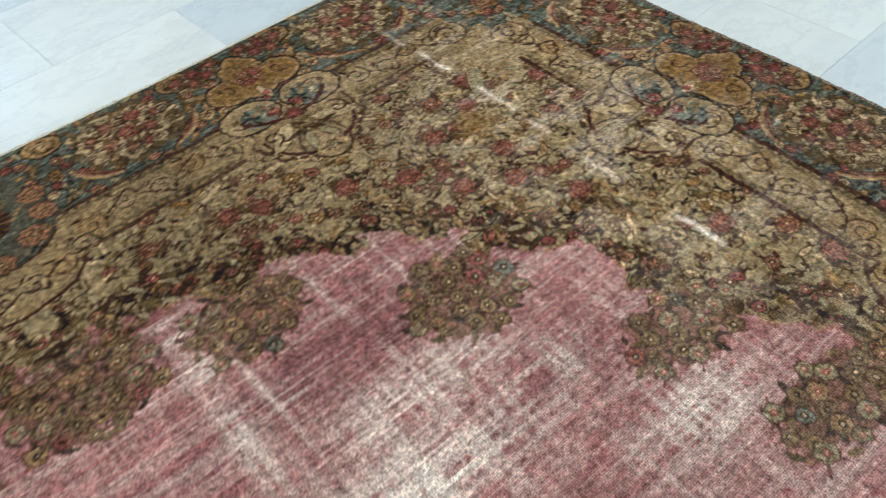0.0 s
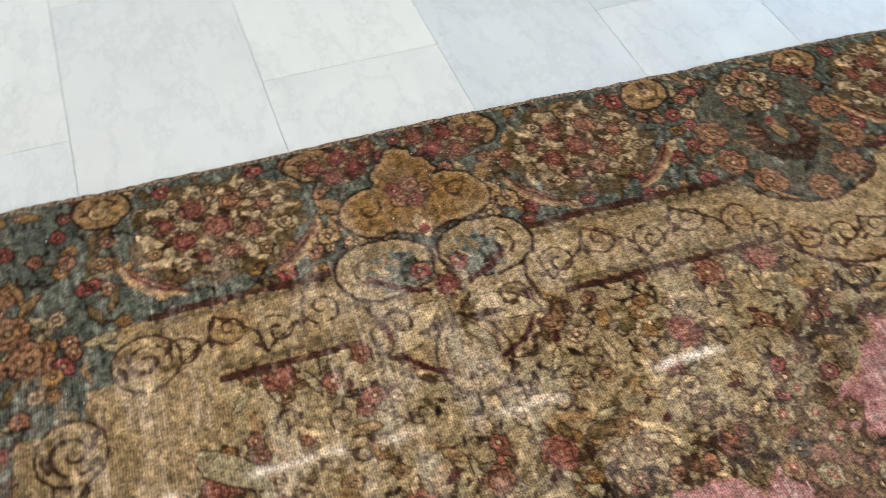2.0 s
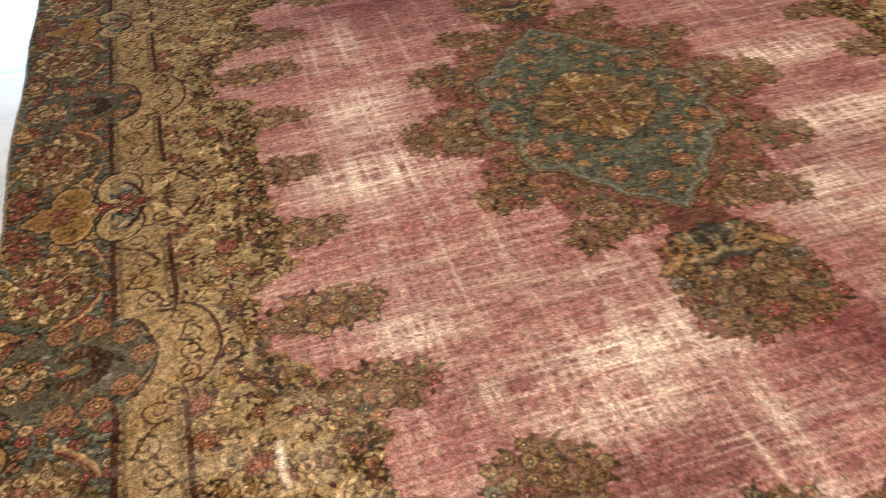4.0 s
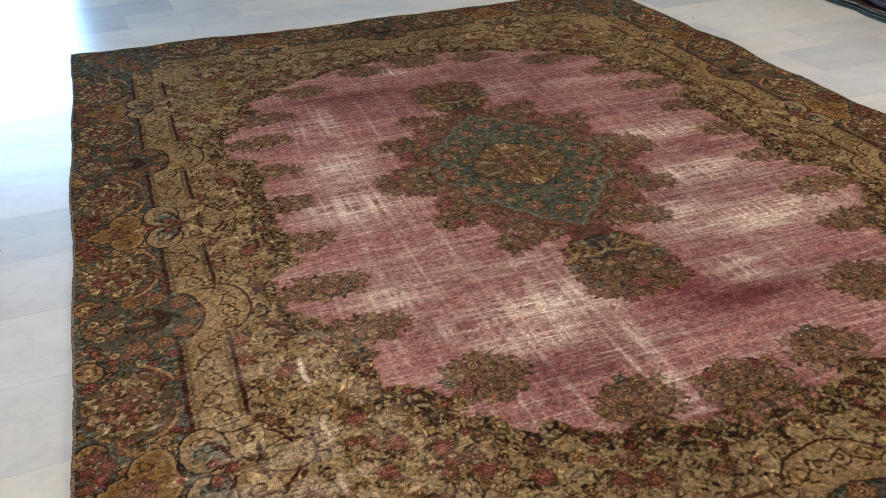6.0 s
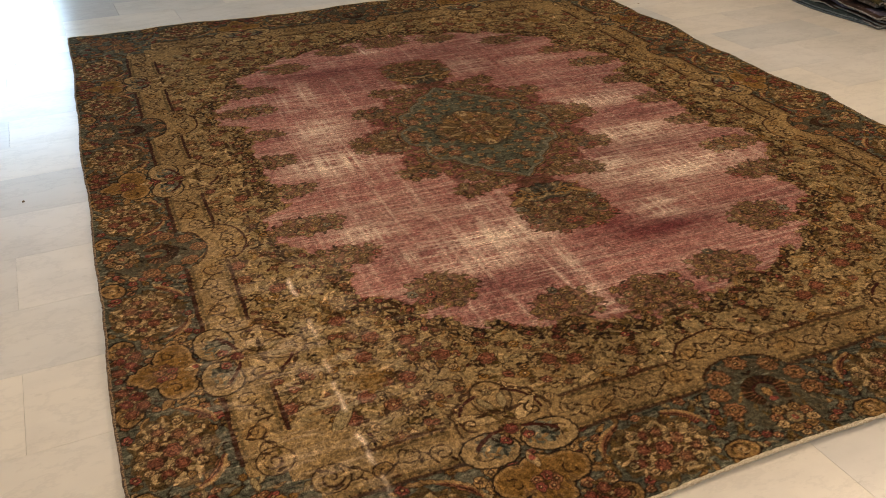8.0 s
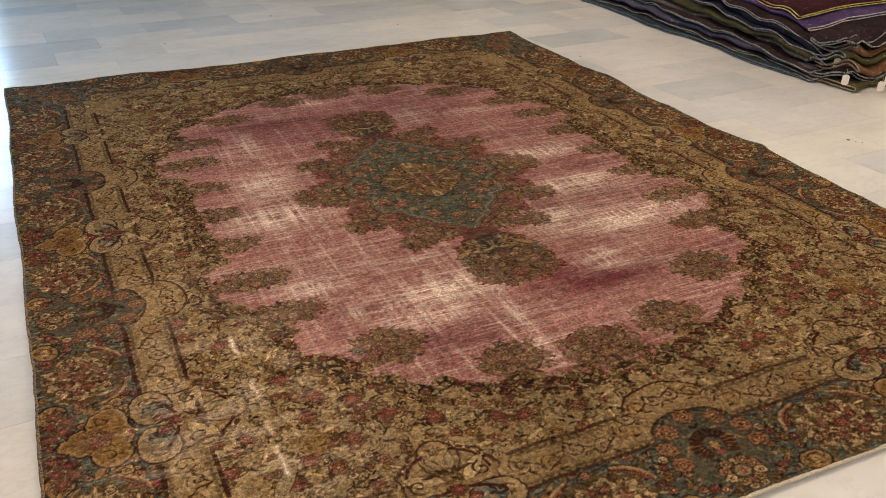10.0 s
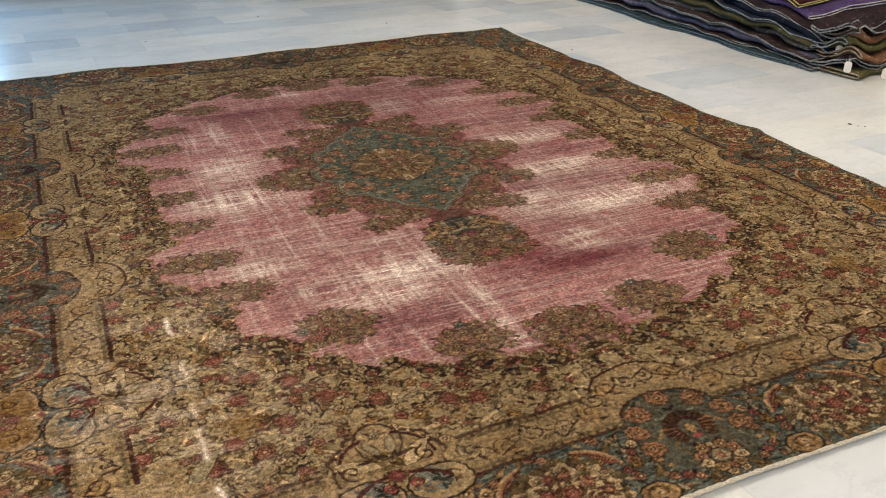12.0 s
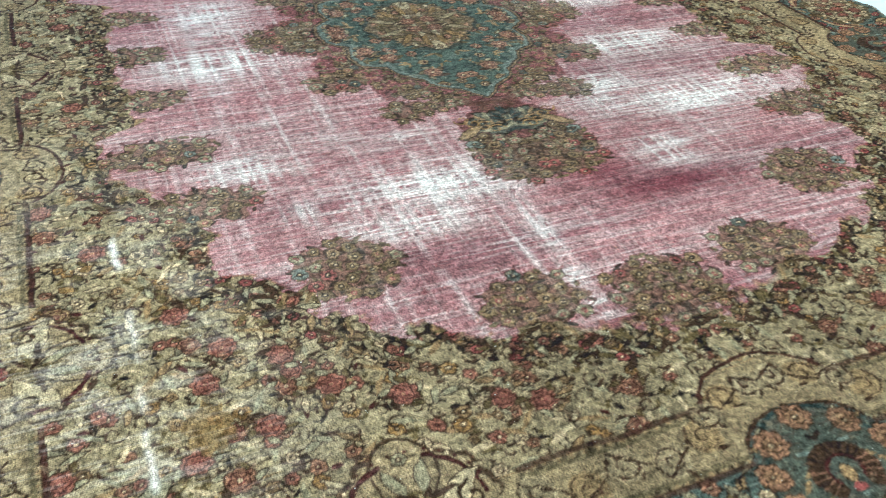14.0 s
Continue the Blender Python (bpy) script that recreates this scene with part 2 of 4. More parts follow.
GOLD, MUSTARD, CREAM, SAGE = (0.250, 0.160, 0.071), (0.275, 0.158, 0.047), (0.40, 0.296, 0.172), (0.250, 0.208, 0.124)
BROWN, DARK, WINE, ROSE = (0.066, 0.036, 0.020), (0.034, 0.021, 0.014), (0.070, 0.021, 0.018), (0.25, 0.070, 0.060)
SALMON, TEAL, DEEP, SKY, MOSS = (0.275, 0.138, 0.078), (0.086, 0.098, 0.082), (0.036, 0.048, 0.044), (0.165, 0.180, 0.155), (0.130, 0.092, 0.036)
PINK, CRIMSON, WARP = (0.262, 0.090, 0.098), (0.150, 0.024, 0.040), (0.70, 0.63, 0.595)


CELL = 0.0030 / STEP


def value_noise(shape, cell_y, cell_x, seed, octaves=3):
    """Smooth noise between 0 and 1 on a grid; cells in units of 3 mm."""
    r = np.random.default_rng(seed)
    total, out = 0.0, np.zeros(shape)
    for o in range(octaves):
        cy, cx = max(1.0, cell_y * CELL / 2**o), max(1.0, cell_x * CELL / 2**o)
        ny, nx = int(shape[0] / cy) + 3, int(shape[1] / cx) + 3
        g = r.random((ny, nx))
        fy, fx = np.arange(shape[0]) / cy, np.arange(shape[1]) / cx
        iy, ix = fy.astype(int), fx.astype(int)
        ty, tx = fy - iy, fx - ix
        ty, tx = (ty * ty * (3 - 2 * ty))[:, None], (tx * tx * (3 - 2 * tx))[None]
        a, b = g[iy][:, ix], g[iy][:, ix + 1]
        c, d = g[iy + 1][:, ix], g[iy + 1][:, ix + 1]
        out += (a * (1 - tx) + b * tx) * (1 - ty) * 0.5**o + (c * (1 - tx) + d * tx) * ty * 0.5**o
        total += 0.5**o
    return out / total


RAG = 0.0034 * (value_noise((QY, QX), 2.6, 2.6, 1, 1) - 0.5)


def window(x0, x1, y0, y1):
    i0, i1 = max(0, int(y0 / STEP) - 1), min(QY, int(y1 / STEP) + 3)
    j0, j1 = max(0, int(x0 / STEP) - 1), min(QX, int(x1 / STEP) + 3)
    return (slice(i0, i1), slice(j0, j1)) if i1 > i0 and j1 > j0 else None


def lay(s, inside, colour, alpha=1.0, mask=None):
    """Lays a colour where inside (metres, positive within) says so."""
    a = np.clip((inside + RAG[s]) / STEP + 0.5, 0, 1) * alpha
    if mask is not None:
        a = a * mask[s]
    ART[s] += (np.array(colour) - ART[s]) * a[..., None]


def disc(x, y, r, colour, mask=None, squash=1.0, alpha=1.0):
    s = window(x - r, x + r, y - r / squash, y + r / squash)
    if s:
        lay(s, r - np.hypot(DX[s] - x, (DY[s] - y) * squash), colour, alpha, mask)


def leaf(x, y, length, width, turn, colour, rim=None, mask=None):
    s = window(x - length, x + length, y - length, y + length)
    if s:
        u = (DX[s] - x) * math.cos(turn) + (DY[s] - y) * math.sin(turn)
        v = (DY[s] - y) * math.cos(turn) - (DX[s] - x) * math.sin(turn)
        shape = width * (1 - (u / length) ** 2) - np.abs(v - 0.25 * width * np.sin(u / length * 2.5))
        if rim:
            lay(s, shape + 0.0022, rim, 1, mask)
        lay(s, shape, colour, 1, mask)


def flower(x, y, r, petals, colour, heart, rim=BROWN, turn=0.0, mask=None):
    s = window(x - 1.3 * r, x + 1.3 * r, y - 1.3 * r, y + 1.3 * r)
    if s:
        u, v = DX[s] - x, DY[s] - y
        d, a = np.hypot(u, v), np.arctan2(v, u) + turn
        edge = r * (0.80 + 0.20 * np.abs(np.cos(a * petals / 2)))
        if rim:
            lay(s, edge + 0.0026 - d, rim, 1, mask)
        lay(s, edge - d, colour, 1, mask)
        lay(s, np.minimum(0.0022 - np.abs(np.sin(a * petals / 2)) * d * 0.5, d - r * 0.35), rim or BROWN, 0.5, mask)
        lay(s, r * 0.40 - d, heart, 1, mask)
        lay(s, r * 0.16 - d, CREAM, 1, mask)


def stroke(pts, width, colour, mask=None, alpha=1.0):
    pts = np.array(pts, float)
    s = window(pts[:, 0].min() - width, pts[:, 0].max() + width, pts[:, 1].min() - width, pts[:, 1].max() + width)
    if not s:
        return
    x, y, best = DX[s], DY[s], None
    for (ax, ay), (bx, by) in zip(pts[:-1], pts[1:]):
        ux, uy = bx - ax, by - ay
        k = np.clip(((x - ax) * ux + (y - ay) * uy) / max(ux * ux + uy * uy, 1e-9), 0, 1)
        d = np.hypot(x - ax - k * ux, y - ay - k * uy)
        best = d if best is None else np.minimum(best, d)
    lay(s, width / 2 - best, colour, alpha, mask)


def spiral(x, y, r, start, hand, turns=1.6, width=0.005, colour=BROWN, mask=None):
    n = 18
    pts = []
    for k in range(n + 1):
        f = k / n
        a = start + hand * f * turns * 2 * math.pi
        q = r * (1 - 0.82 * f)
        pts.append((x + q * math.cos(a), y + q * math.sin(a)))
    stroke(pts, width, colour, mask)


def sprig(x, y, size, turn, mask, dark=BROWN):
    """A curling dark stem with little leaves."""
    pts = [(x + size * f * math.cos(turn + 1.6 * f), y + size * f * math.sin(turn + 1.6 * f)) for f in np.linspace(0, 1, 6)]
    stroke(pts, 0.0034, dark, mask)
    for k in (2, 4):
        leaf(pts[k][0], pts[k][1], size * 0.22, size * 0.09, turn + 0.8 * k, dark, None, mask)


def scatter(cell, mask, things, seed):
    """Sets motifs on a jittered lattice where the mask is on."""
    r = np.random.default_rng(seed)
    for gyy in np.arange(cell / 2, RUG_L / 2, cell):
        for gxx in np.arange(cell / 2, RUG_W / 2, cell):
            x, y = gxx + r.uniform(-0.42, 0.42) * cell, gyy + r.uniform(-0.42, 0.42) * cell
            i, j = min(QY - 1, max(0, int(y / STEP))), min(QX - 1, max(0, int(x / STEP)))
            pick, a, b, c = r.random(), r.random(), r.random(), r.random()
            if mask[i, j] > 0.5:
                things(x, y, pick, a, b, c)


# distance from the carpet's edge, and along it from the corner, for both borders
EDGE = np.minimum(DX, DY)
on_side = DX <= DY
MX, MY = RUG_W / 2, RUG_L / 2
CLUSTER = {"side": 1.388, "end": MX}
PALM = {"side": 0.790, "end": 0.805}
everywhere = np.ones((QY, QX))
full = (slice(None), slice(None))


def band_shift(a, mid):
    """How far the scroll band bulges inwards behind a flower cluster."""
    return 0.066 * (1 / (1 + np.exp(-(a - mid + 0.100) / 0.011)) - 1 / (1 + np.exp(-(a - mid - 0.100) / 0.011)))


BULGE = np.where(on_side, band_shift(DY, CLUSTER["side"]), band_shift(DX, CLUSTER["end"]))
# the corner flower cluster pushes the band inwards too
CORNER = 0.085 * np.exp(-((DX - DY) / 0.10) ** 4) * (EDGE < 0.6)
D = EDGE - BULGE - CORNER
main = np.clip((0.236 - D) / STEP, 0, 1)
scroll = np.clip((D - 0.236) / STEP, 0, 1) * np.clip((0.345 - D) / STEP, 0, 1)


def polar(dx, dy, spots):
    """Radius of a closed outline, in the direction of each point, from its corners in one quarter."""
    pts = np.array(spots)
    return np.interp(np.arctan2(dy, dx), np.arctan2(pts[:, 1], pts[:, 0]), np.hypot(pts[:, 0], pts[:, 1]))


# the open field: scalloped outline, as offsets from the middle of the carpet
fx, fy = np.abs(DX - MX), np.abs(DY - MY)
FIELD_EDGE = ((0.835, 0.0), (0.845, 0.10), (0.85, 0.20), (0.836, 0.29), (0.815, 0.365), (0.90, 0.42), (0.92, 0.50), (0.91, 0.58), (0.85, 0.675), (0.79, 0.76),
              (0.756, 0.87), (0.757, 0.985), (0.635, 1.09), (0.56, 1.186), (0.52, 1.24), (0.37, 1.264), (0.25, 1.314), (0.125, 1.353), (0.0, 1.367))
frho = polar(fx, fy, FIELD_EDGE)
fang = np.arctan2(fy, fx)
inset = frho + 0.022 * np.abs(np.sin(fang * 23)) - 0.016 + 0.105 * (value_noise((QY, QX), 15, 15, 3, 3) - 0.5) - np.hypot(fx, fy)
FIELD = np.clip(inset / STEP, 0, 1)
inner = np.clip((D - 0.345) / STEP, 0, 1) * (1 - FIELD)


def blend(*pairs):
    return tuple(sum(w * c[k] for c, w in pairs) for k in range(3))


SAGE_GROUND = blend((SAGE, 0.50), (CREAM, 0.12), (GOLD, 0.22), (MOSS, 0.16))
BAND_GOLD = blend((GOLD, 0.45), (SAGE, 0.35), (CREAM, 0.12), (MOSS, 0.08))
PALE = blend((CREAM, 0.6), (SAGE, 0.4))
OCHRE = blend((MUSTARD, 0.62), (MOSS, 0.28), (BROWN, 0.10))
DUSTY = blend((ROSE, 0.42), (SALMON, 0.53), (WINE, 0.05))

# grounds, with the drift from one dye bath to the next
tone = value_noise((QY, QX), 80, 80, 11)[..., None]
ART[:] = np.array(GOLD) * (0.8 + 0.4 * tone)
ART[:] += (np.array(TEAL) * (0.85 + 0.5 * tone) - ART) * main[..., None]
ART[:] += (np.array(SAGE_GROUND) * (0.86 + 0.34 * tone) - ART) * inner[..., None]
ART[:] += (np.array(BAND_GOLD) * (0.82 + 0.30 * tone) - ART) * scroll[..., None]


def place(side, along, depth):
    """A point from its distance along a border and its depth from the edge."""
    return (depth, along) if side == "side" else (along, depth)


def heading(side, da, dd):
    """The turn of a direction given along and across a border."""
    x, y = place(side, da, dd)
    return math.atan2(y, x)


def blob(side, along, depth, ra, rd, colour, mask=None, alpha=1.0, ragged=0.0, seed=0):
    """An ellipse with half axes along and across the border, its outline scalloped if wanted."""
    x, y = place(side, along, depth)
    rx, ry = place(side, ra, rd)
    s = window(x - 1.3 * rx, x + 1.3 * rx, y - 1.3 * ry, y + 1.3 * ry)
    if s:
        u, v = (DX[s] - x) / rx, (DY[s] - y) / ry
        t = np.arctan2(v, u)
        lay(s, (1 + ragged * np.sin(9 * t + seed) + 0.6 * ragged * np.sin(17 * t + 2 * seed) - np.hypot(u, v)) * min(rx, ry), colour, alpha, mask)


def arc(side, a, d, ra, rd, t0, t1, width, colour, mask=None, n=14):
    """Part of an ellipse; angle 0 points inwards, growing along the border."""
    stroke([place(side, a + ra * math.sin(t), d + rd * math.cos(t)) for t in np.linspace(t0, t1, n)], width, colour, mask)


# main border: short pale strokes in the ground, then small leaves and flowers
def border_dash(x, y, pick, a, b, c):
    leaf(x, y, 0.010 + 0.008 * a, 0.0026, 0.2 * (b - 0.5), SKY if pick < 0.7 else DEEP, None, main)


def border_fill(x, y, pick, a, b, c):
    if pick < 0.17:
        flower(x, y, 0.009 + 0.006 * a, 5, SALMON if b < 0.5 else ROSE, WINE, DARK, 6 * c, main)
    elif pick < 0.26:
        flower(x, y, 0.008 + 0.005 * a, 6, CREAM if b < 0.4 else MUSTARD, BROWN, BROWN, 6 * c, main)
    elif pick < 0.56:
        leaf(x, y, 0.014 + 0.012 * a, 0.0060, 6.3 * b, GOLD if c < 0.4 else SAGE if c < 0.7 else MOSS, BROWN, main)
    elif pick < 0.72:
        sprig(x, y, 0.032, 6.3 * b, main, DARK)


scatter(0.021, main, border_dash, 20)
scatter(0.0255, main, border_fill, 21)


def rose(x, y, r, colour, mask=None, turn=0.0):
    """A full-blown rose: two rings of petals round a dark heart, with leaflets."""
    for k in range(5):
        t = turn + 1.257 * k
        leaf(x + 1.25 * r * math.cos(t), y + 1.25 * r * math.sin(t), 0.55 * r, 0.24 * r, t + 0.6, (MOSS, SAGE, BROWN)[k % 3], BROWN, mask)
    flower(x, y, r, 7, colour, colour, BROWN, turn, mask)
    flower(x, y, 0.66 * r, 5, blend((colour, 0.85), (WINE, 0.15)), blend((ROSE, 0.5), (WINE, 0.5)), WINE, turn + 0.5, mask)
    disc(x, y, 0.16 * r, CREAM if colour == SALMON else SALMON, mask)


def gold_oval(side, a, seed):
    """A gold oval against the carpet's edge, with a cream curl and small dark leaves."""
    blob(side, a, 0.031, 0.043, 0.035, DARK, main)
    blob(side, a, 0.031, 0.038, 0.030, GOLD, main)
    x, y = place(side, a, 0.032)
    spiral(x, y, 0.023, 1.0 + seed, 1 if seed % 2 else -1, 1.25, 0.0045, BROWN, main)
    spiral(x, y, 0.014, 3.4 + seed, 1 if seed % 2 else -1, 1.0, 0.0040, CREAM, main)
    for k in range(5):
        t = 1.26 * k + seed
        leaf(*place(side, a + 0.024 * math.sin(t), 0.032 + 0.018 * math.cos(t)), 0.009, 0.0034, t, BROWN if k % 2 else MOSS, None, main)


def sickle(side, a, s):
    """A salmon sickle leaf with a cream back and a dark outline, bent round the inner side of a bouquet."""
    turn = np.linspace(0.42, 1.22, 10)
    for width, colour, off in ((0.024, BROWN, 0.0), (0.018, blend((CREAM, 0.35), (GOLD, 0.65)), 0.003), (0.012, blend((SALMON, 0.75), (WINE, 0.25)), -0.002), (0.004, WINE, -0.003)):
        pts = [place(side, a + s * (0.142 + off) * math.sin(t), 0.098 + (0.118 + off) * math.cos(t)) for t in turn]
        for k in range(len(pts) - 1):
            stroke(pts[k:k + 2], width * (0.25 + 0.75 * math.sin(math.pi * (k + 0.7) / 9.4)), colour, main)


def bouquet(side, a, seed=0):
    """A pale round bouquet of roses between two gold ovals, two sickle leaves behind it."""
    blob(side, a, 0.108, 0.118, 0.092, blend((MOSS, 0.7), (BROWN, 0.3)), main, 0.85, 0.06, seed)
    blob(side, a, 0.104, 0.098, 0.076, PALE, main, 0.9, 0.09, seed + 1)
    r = np.random.default_rng(300 + seed)
    for k in range(46):
        q, t = math.sqrt((k + 0.5) / 46), 2.4 * k
        px, py = place(side, a + 0.112 * q * math.cos(t), 0.106 + 0.086 * q * math.sin(t))
        leaf(px, py, 0.011 + 0.006 * r.random(), 0.0040, 6.3 * r.random(), (BROWN, MOSS, SAGE, CREAM, PALE)[k % 5], None, main)
    for k, (da, dd, big) in enumerate(((0.0, 0.0, 0.021), (0.046, 0.020, 0.017), (-0.046, 0.016, 0.017), (0.028, -0.038, 0.018), (-0.030, -0.040, 0.018), (0.070, -0.020, 0.014), (-0.072, -0.018, 0.014), (0.012, 0.050, 0.014), (-0.024, 0.052, 0.012))):
        rose(*place(side, a + da, 0.104 + dd), big, blend((SALMON, 0.8), (CREAM, 0.2)) if k % 2 else DUSTY, main, k)
    for k in range(10):
        t = 2 * math.pi * k / 10 + 0.3
        flower(*place(side, a + 0.094 * math.cos(t), 0.106 + 0.070 * math.sin(t)), 0.010, 5, (CREAM, GOLD, SAGE)[k % 3], BROWN, DARK, t, main)
    for s in (-1, 1):
        gold_oval(side, a + s * 0.150, seed + s)
        sickle(side, a, s)
        for k in range(3):
            flower(*place(side, a + s * (0.148 + 0.012 * k), 0.088 + 0.034 * k), 0.010, 5, (SALMON, MUSTARD, ROSE)[k], DARK, DARK, k, main)


def cluster(side, a):
    """The teal cluster: an arc of orange flowers, a dark toothed half moon and a gold rosette."""
    blob(side, a, 0.165, 0.122, 0.138, blend((TEAL, 0.60), (MOSS, 0.22), (DEEP, 0.18)), np.maximum(main, (D < 0.25) * 1.0), 0.9)
    arc(side, a, 0.160, 0.108, 0.146, -1.35, 1.35, 0.007, DEEP)
    for k in range(22):
        t, q = 2.4 * k, 0.016 * math.sqrt(k + 4)
        leaf(*place(side, a + q * math.cos(t), 0.165 + q * math.sin(t)), 0.013, 0.0045, t + 0.7, (MOSS, GOLD, SKY, DARK)[k % 4], None, main)
    for dd, da in ((0.142, -0.108), (0.202, -0.107), (0.252, -0.070), (0.284, 0.0), (0.252, 0.066), (0.202, 0.100), (0.138, 0.100)):
        px, py = place(side, a + da, dd)
        flower(px, py, 0.026, 8, blend((SALMON, 0.8), (MOSS, 0.2)), GOLD, BROWN, da * 30)
        flower(px, py, 0.014, 8, blend((SALMON, 0.5), (GOLD, 0.5)), BROWN, BROWN, da * 10)
    arc(side, a, 0.172, 0.042, 0.040, -2.2, 2.2, 0.030, BROWN)
    for t in np.linspace(-2.15, 2.15, 17):
        p, q = (place(side, a + f * math.sin(t), 0.172 + f * math.cos(t)) for f in (0.030, 0.054))
        stroke([p, q], 0.0034, blend((SALMON, 0.6), (BROWN, 0.4)) if round(t * 7) % 2 else DARK)
    arc(side, a, 0.172, 0.028, 0.027, -2.2, 2.2, 0.006, WINE)
    leaf(*place(side, a, 0.164), 0.018, 0.010, heading(side, 0.0, 1.0), GOLD, DARK)
    disc(*place(side, a, 0.142), 0.009, ROSE)
    for k in range(9):
        t = 2 * math.pi * k / 9
        flower(*place(side, a + 0.042 * math.cos(t), 0.070 + 0.036 * math.sin(t)), 0.015, 6, (GOLD, SALMON, CREAM)[k % 3], BROWN, DARK, t, main)
    flower(*place(side, a, 0.070), 0.020, 6, SAGE, ROSE, BROWN, 0, main)
    for s in (-1, 1):
        for k in range(3):
            flower(*place(side, a + s * (0.075 + 0.022 * k), 0.035 + 0.012 * k), 0.011, 5, ROSE if k % 2 else SALMON, WINE, DARK, k, main)


def palmette(side, a):
    """A mustard palmette, two cream-rimmed lobes filled with blue, and an acanthus crest that reaches into the inner ground."""
    for s in (-1, 1):
        for k, (da, dd) in enumerate(((0.040, 0.024), (0.085, 0.030), (0.100, 0.062), (0.062, 0.052), (0.125, 0.035))):
            rose(*place(side, a + s * da, dd), 0.0155, ROSE if k % 2 else blend((SALMON, 0.6), (ROSE, 0.4)), main, k)
        for da, dd in ((0.098, 0.190), (0.132, 0.172), (0.112, 0.150)):
            flower(*place(side, a + s * da, dd), 0.0165, 6, blend((CREAM, 0.5), (MUSTARD, 0.5)), BROWN, DARK, da * 40, main)
        leaf(*place(side, a + s * 0.115, 0.115), 0.026, 0.009, heading(side, s * 0.7, -0.6), GOLD, BROWN, main)
    # acanthus crest
    blob(side, a, 0.345, 0.118, 0.098, BROWN, everywhere, 0.9, 0.05, 2)
    blob(side, a, 0.342, 0.111, 0.092, blend((SAGE_GROUND, 0.7), (GOLD, 0.3)), everywhere, 1, 0.05, 2)
    blob(side, a, 0.405, 0.050, 0.062, BROWN, everywhere, 0.9)
    blob(side, a, 0.404, 0.045, 0.056, BAND_GOLD, everywhere, 1)
    arc(side, a, 0.345, 0.098, 0.080, -1.7, -0.35, 0.008, WINE)
    arc(side, a, 0.345, 0.098, 0.080, 0.35, 1.7, 0.008, WINE)
    for t in np.linspace(-1.5, 1.5, 25):
        disc(*place(side, a + 0.106 * math.sin(t), 0.348 + 0.088 * math.cos(t)), 0.0032, WINE if round(t * 8) % 2 else CREAM)
    for s in (-1, 1):
        leaf(*place(side, a + s * 0.060, 0.345), 0.052, 0.018, heading(side, s * 0.75, 0.45), PALE, BROWN)
        leaf(*place(side, a + s * 0.036, 0.352), 0.030, 0.006, heading(side, s * 0.9, 0.1), BROWN, None)
        spiral(*place(side, a + s * 0.078, 0.335), 0.024, 1.5 * s, s, 1.1, 0.0050)
        leaf(*place(side, a + s * 0.020, 0.385), 0.030, 0.009, heading(side, s * 0.35, 1.0), SAGE, BROWN)
    for k in range(7):
        leaf(*place(side, a + 0.020 * math.sin(2.4 * k), 0.340 + 0.020 * math.cos(2.4 * k)), 0.018, 0.0055, 2.4 * k, BROWN if k % 2 else MOSS, None)
    flower(*place(side, a, 0.425), 0.012, 5, SAGE, BROWN, BROWN)
    # the two round lobes
    for s in (-1, 1):
        blob(side, a + s * 0.073, 0.246, 0.070, 0.053, DARK)
        blob(side, a + s * 0.073, 0.246, 0.065, 0.048, blend((BAND_GOLD, 0.7), (PALE, 0.3)))
        spiral(*place(side, a + s * 0.090, 0.242), 0.030, 0.5, s, 1.0, 0.0036, BROWN)
        blob(side, a + s * 0.058, 0.256, 0.040, 0.034, blend((TEAL, 0.5), (SKY, 0.5)), everywhere, 0.95, 0.1, s)
        for k in range(14):
            q, t = 0.034 * math.sqrt((k + 0.5) / 14), 2.4 * k
            leaf(*place(side, a + s * 0.058 + q * math.cos(t), 0.256 + q * math.sin(t)), 0.012, 0.0042, 1.7 * k, (DEEP, SKY, GOLD, DARK, CREAM)[k % 5])
        flower(*place(side, a + s * 0.028, 0.262), 0.013, 5, ROSE, WINE, DARK, s)
        disc(*place(side, a + s * 0.108, 0.240), 0.006, MOSS)
        arc(side, a, 0.205, 0.118, 0.092, s * 0.15, s * 0.95, 0.010, WINE)
    rose(*place(side, a, 0.292), 0.016, ROSE)
    # the mustard palmette over them
    for grow, colour in ((0.005, DARK), (0.0, blend((OCHRE, 0.45), (GOLD, 0.35), (CREAM, 0.20))), (-0.008, OCHRE)):
        for da, dd, ra, rd in ((-0.056, 0.145, 0.054, 0.043), (0.056, 0.145, 0.054, 0.043), (0.0, 0.155, 0.050, 0.047), (0.0, 0.092, 0.048, 0.040), (0.0, 0.066, 0.026, 0.030)):
            blob(side, a + da, dd, ra + grow, rd + grow, colour, everywhere, 1.0, 0.04 if dd < 0.1 else 0.0)
    for s in (-1, 1):
        spiral(*place(side, a + s * 0.066, 0.138), 0.020, 2.0, s, 0.9, 0.004, BROWN)
        for k in range(4):
            leaf(*place(side, a + s * 0.016 * (k + 0.5), 0.080 + 0.012 * k), 0.012, 0.0045, heading(side, s * 0.5, -1), blend((GOLD, 0.6), (BROWN, 0.4)), None)
    for k in range(5):
        flower(*place(side, a + 0.022 * math.cos(1.257 * k), 0.124 + 0.017 * math.sin(1.257 * k)), 0.013, 5, ROSE if k % 2 else SALMON, WINE, BROWN, k)
    leaf(*place(side, a, 0.190), 0.024, 0.011, heading(side, 0, 1), PALE, BROWN)
    disc(*place(side, a, 0.196), 0.008, ROSE)


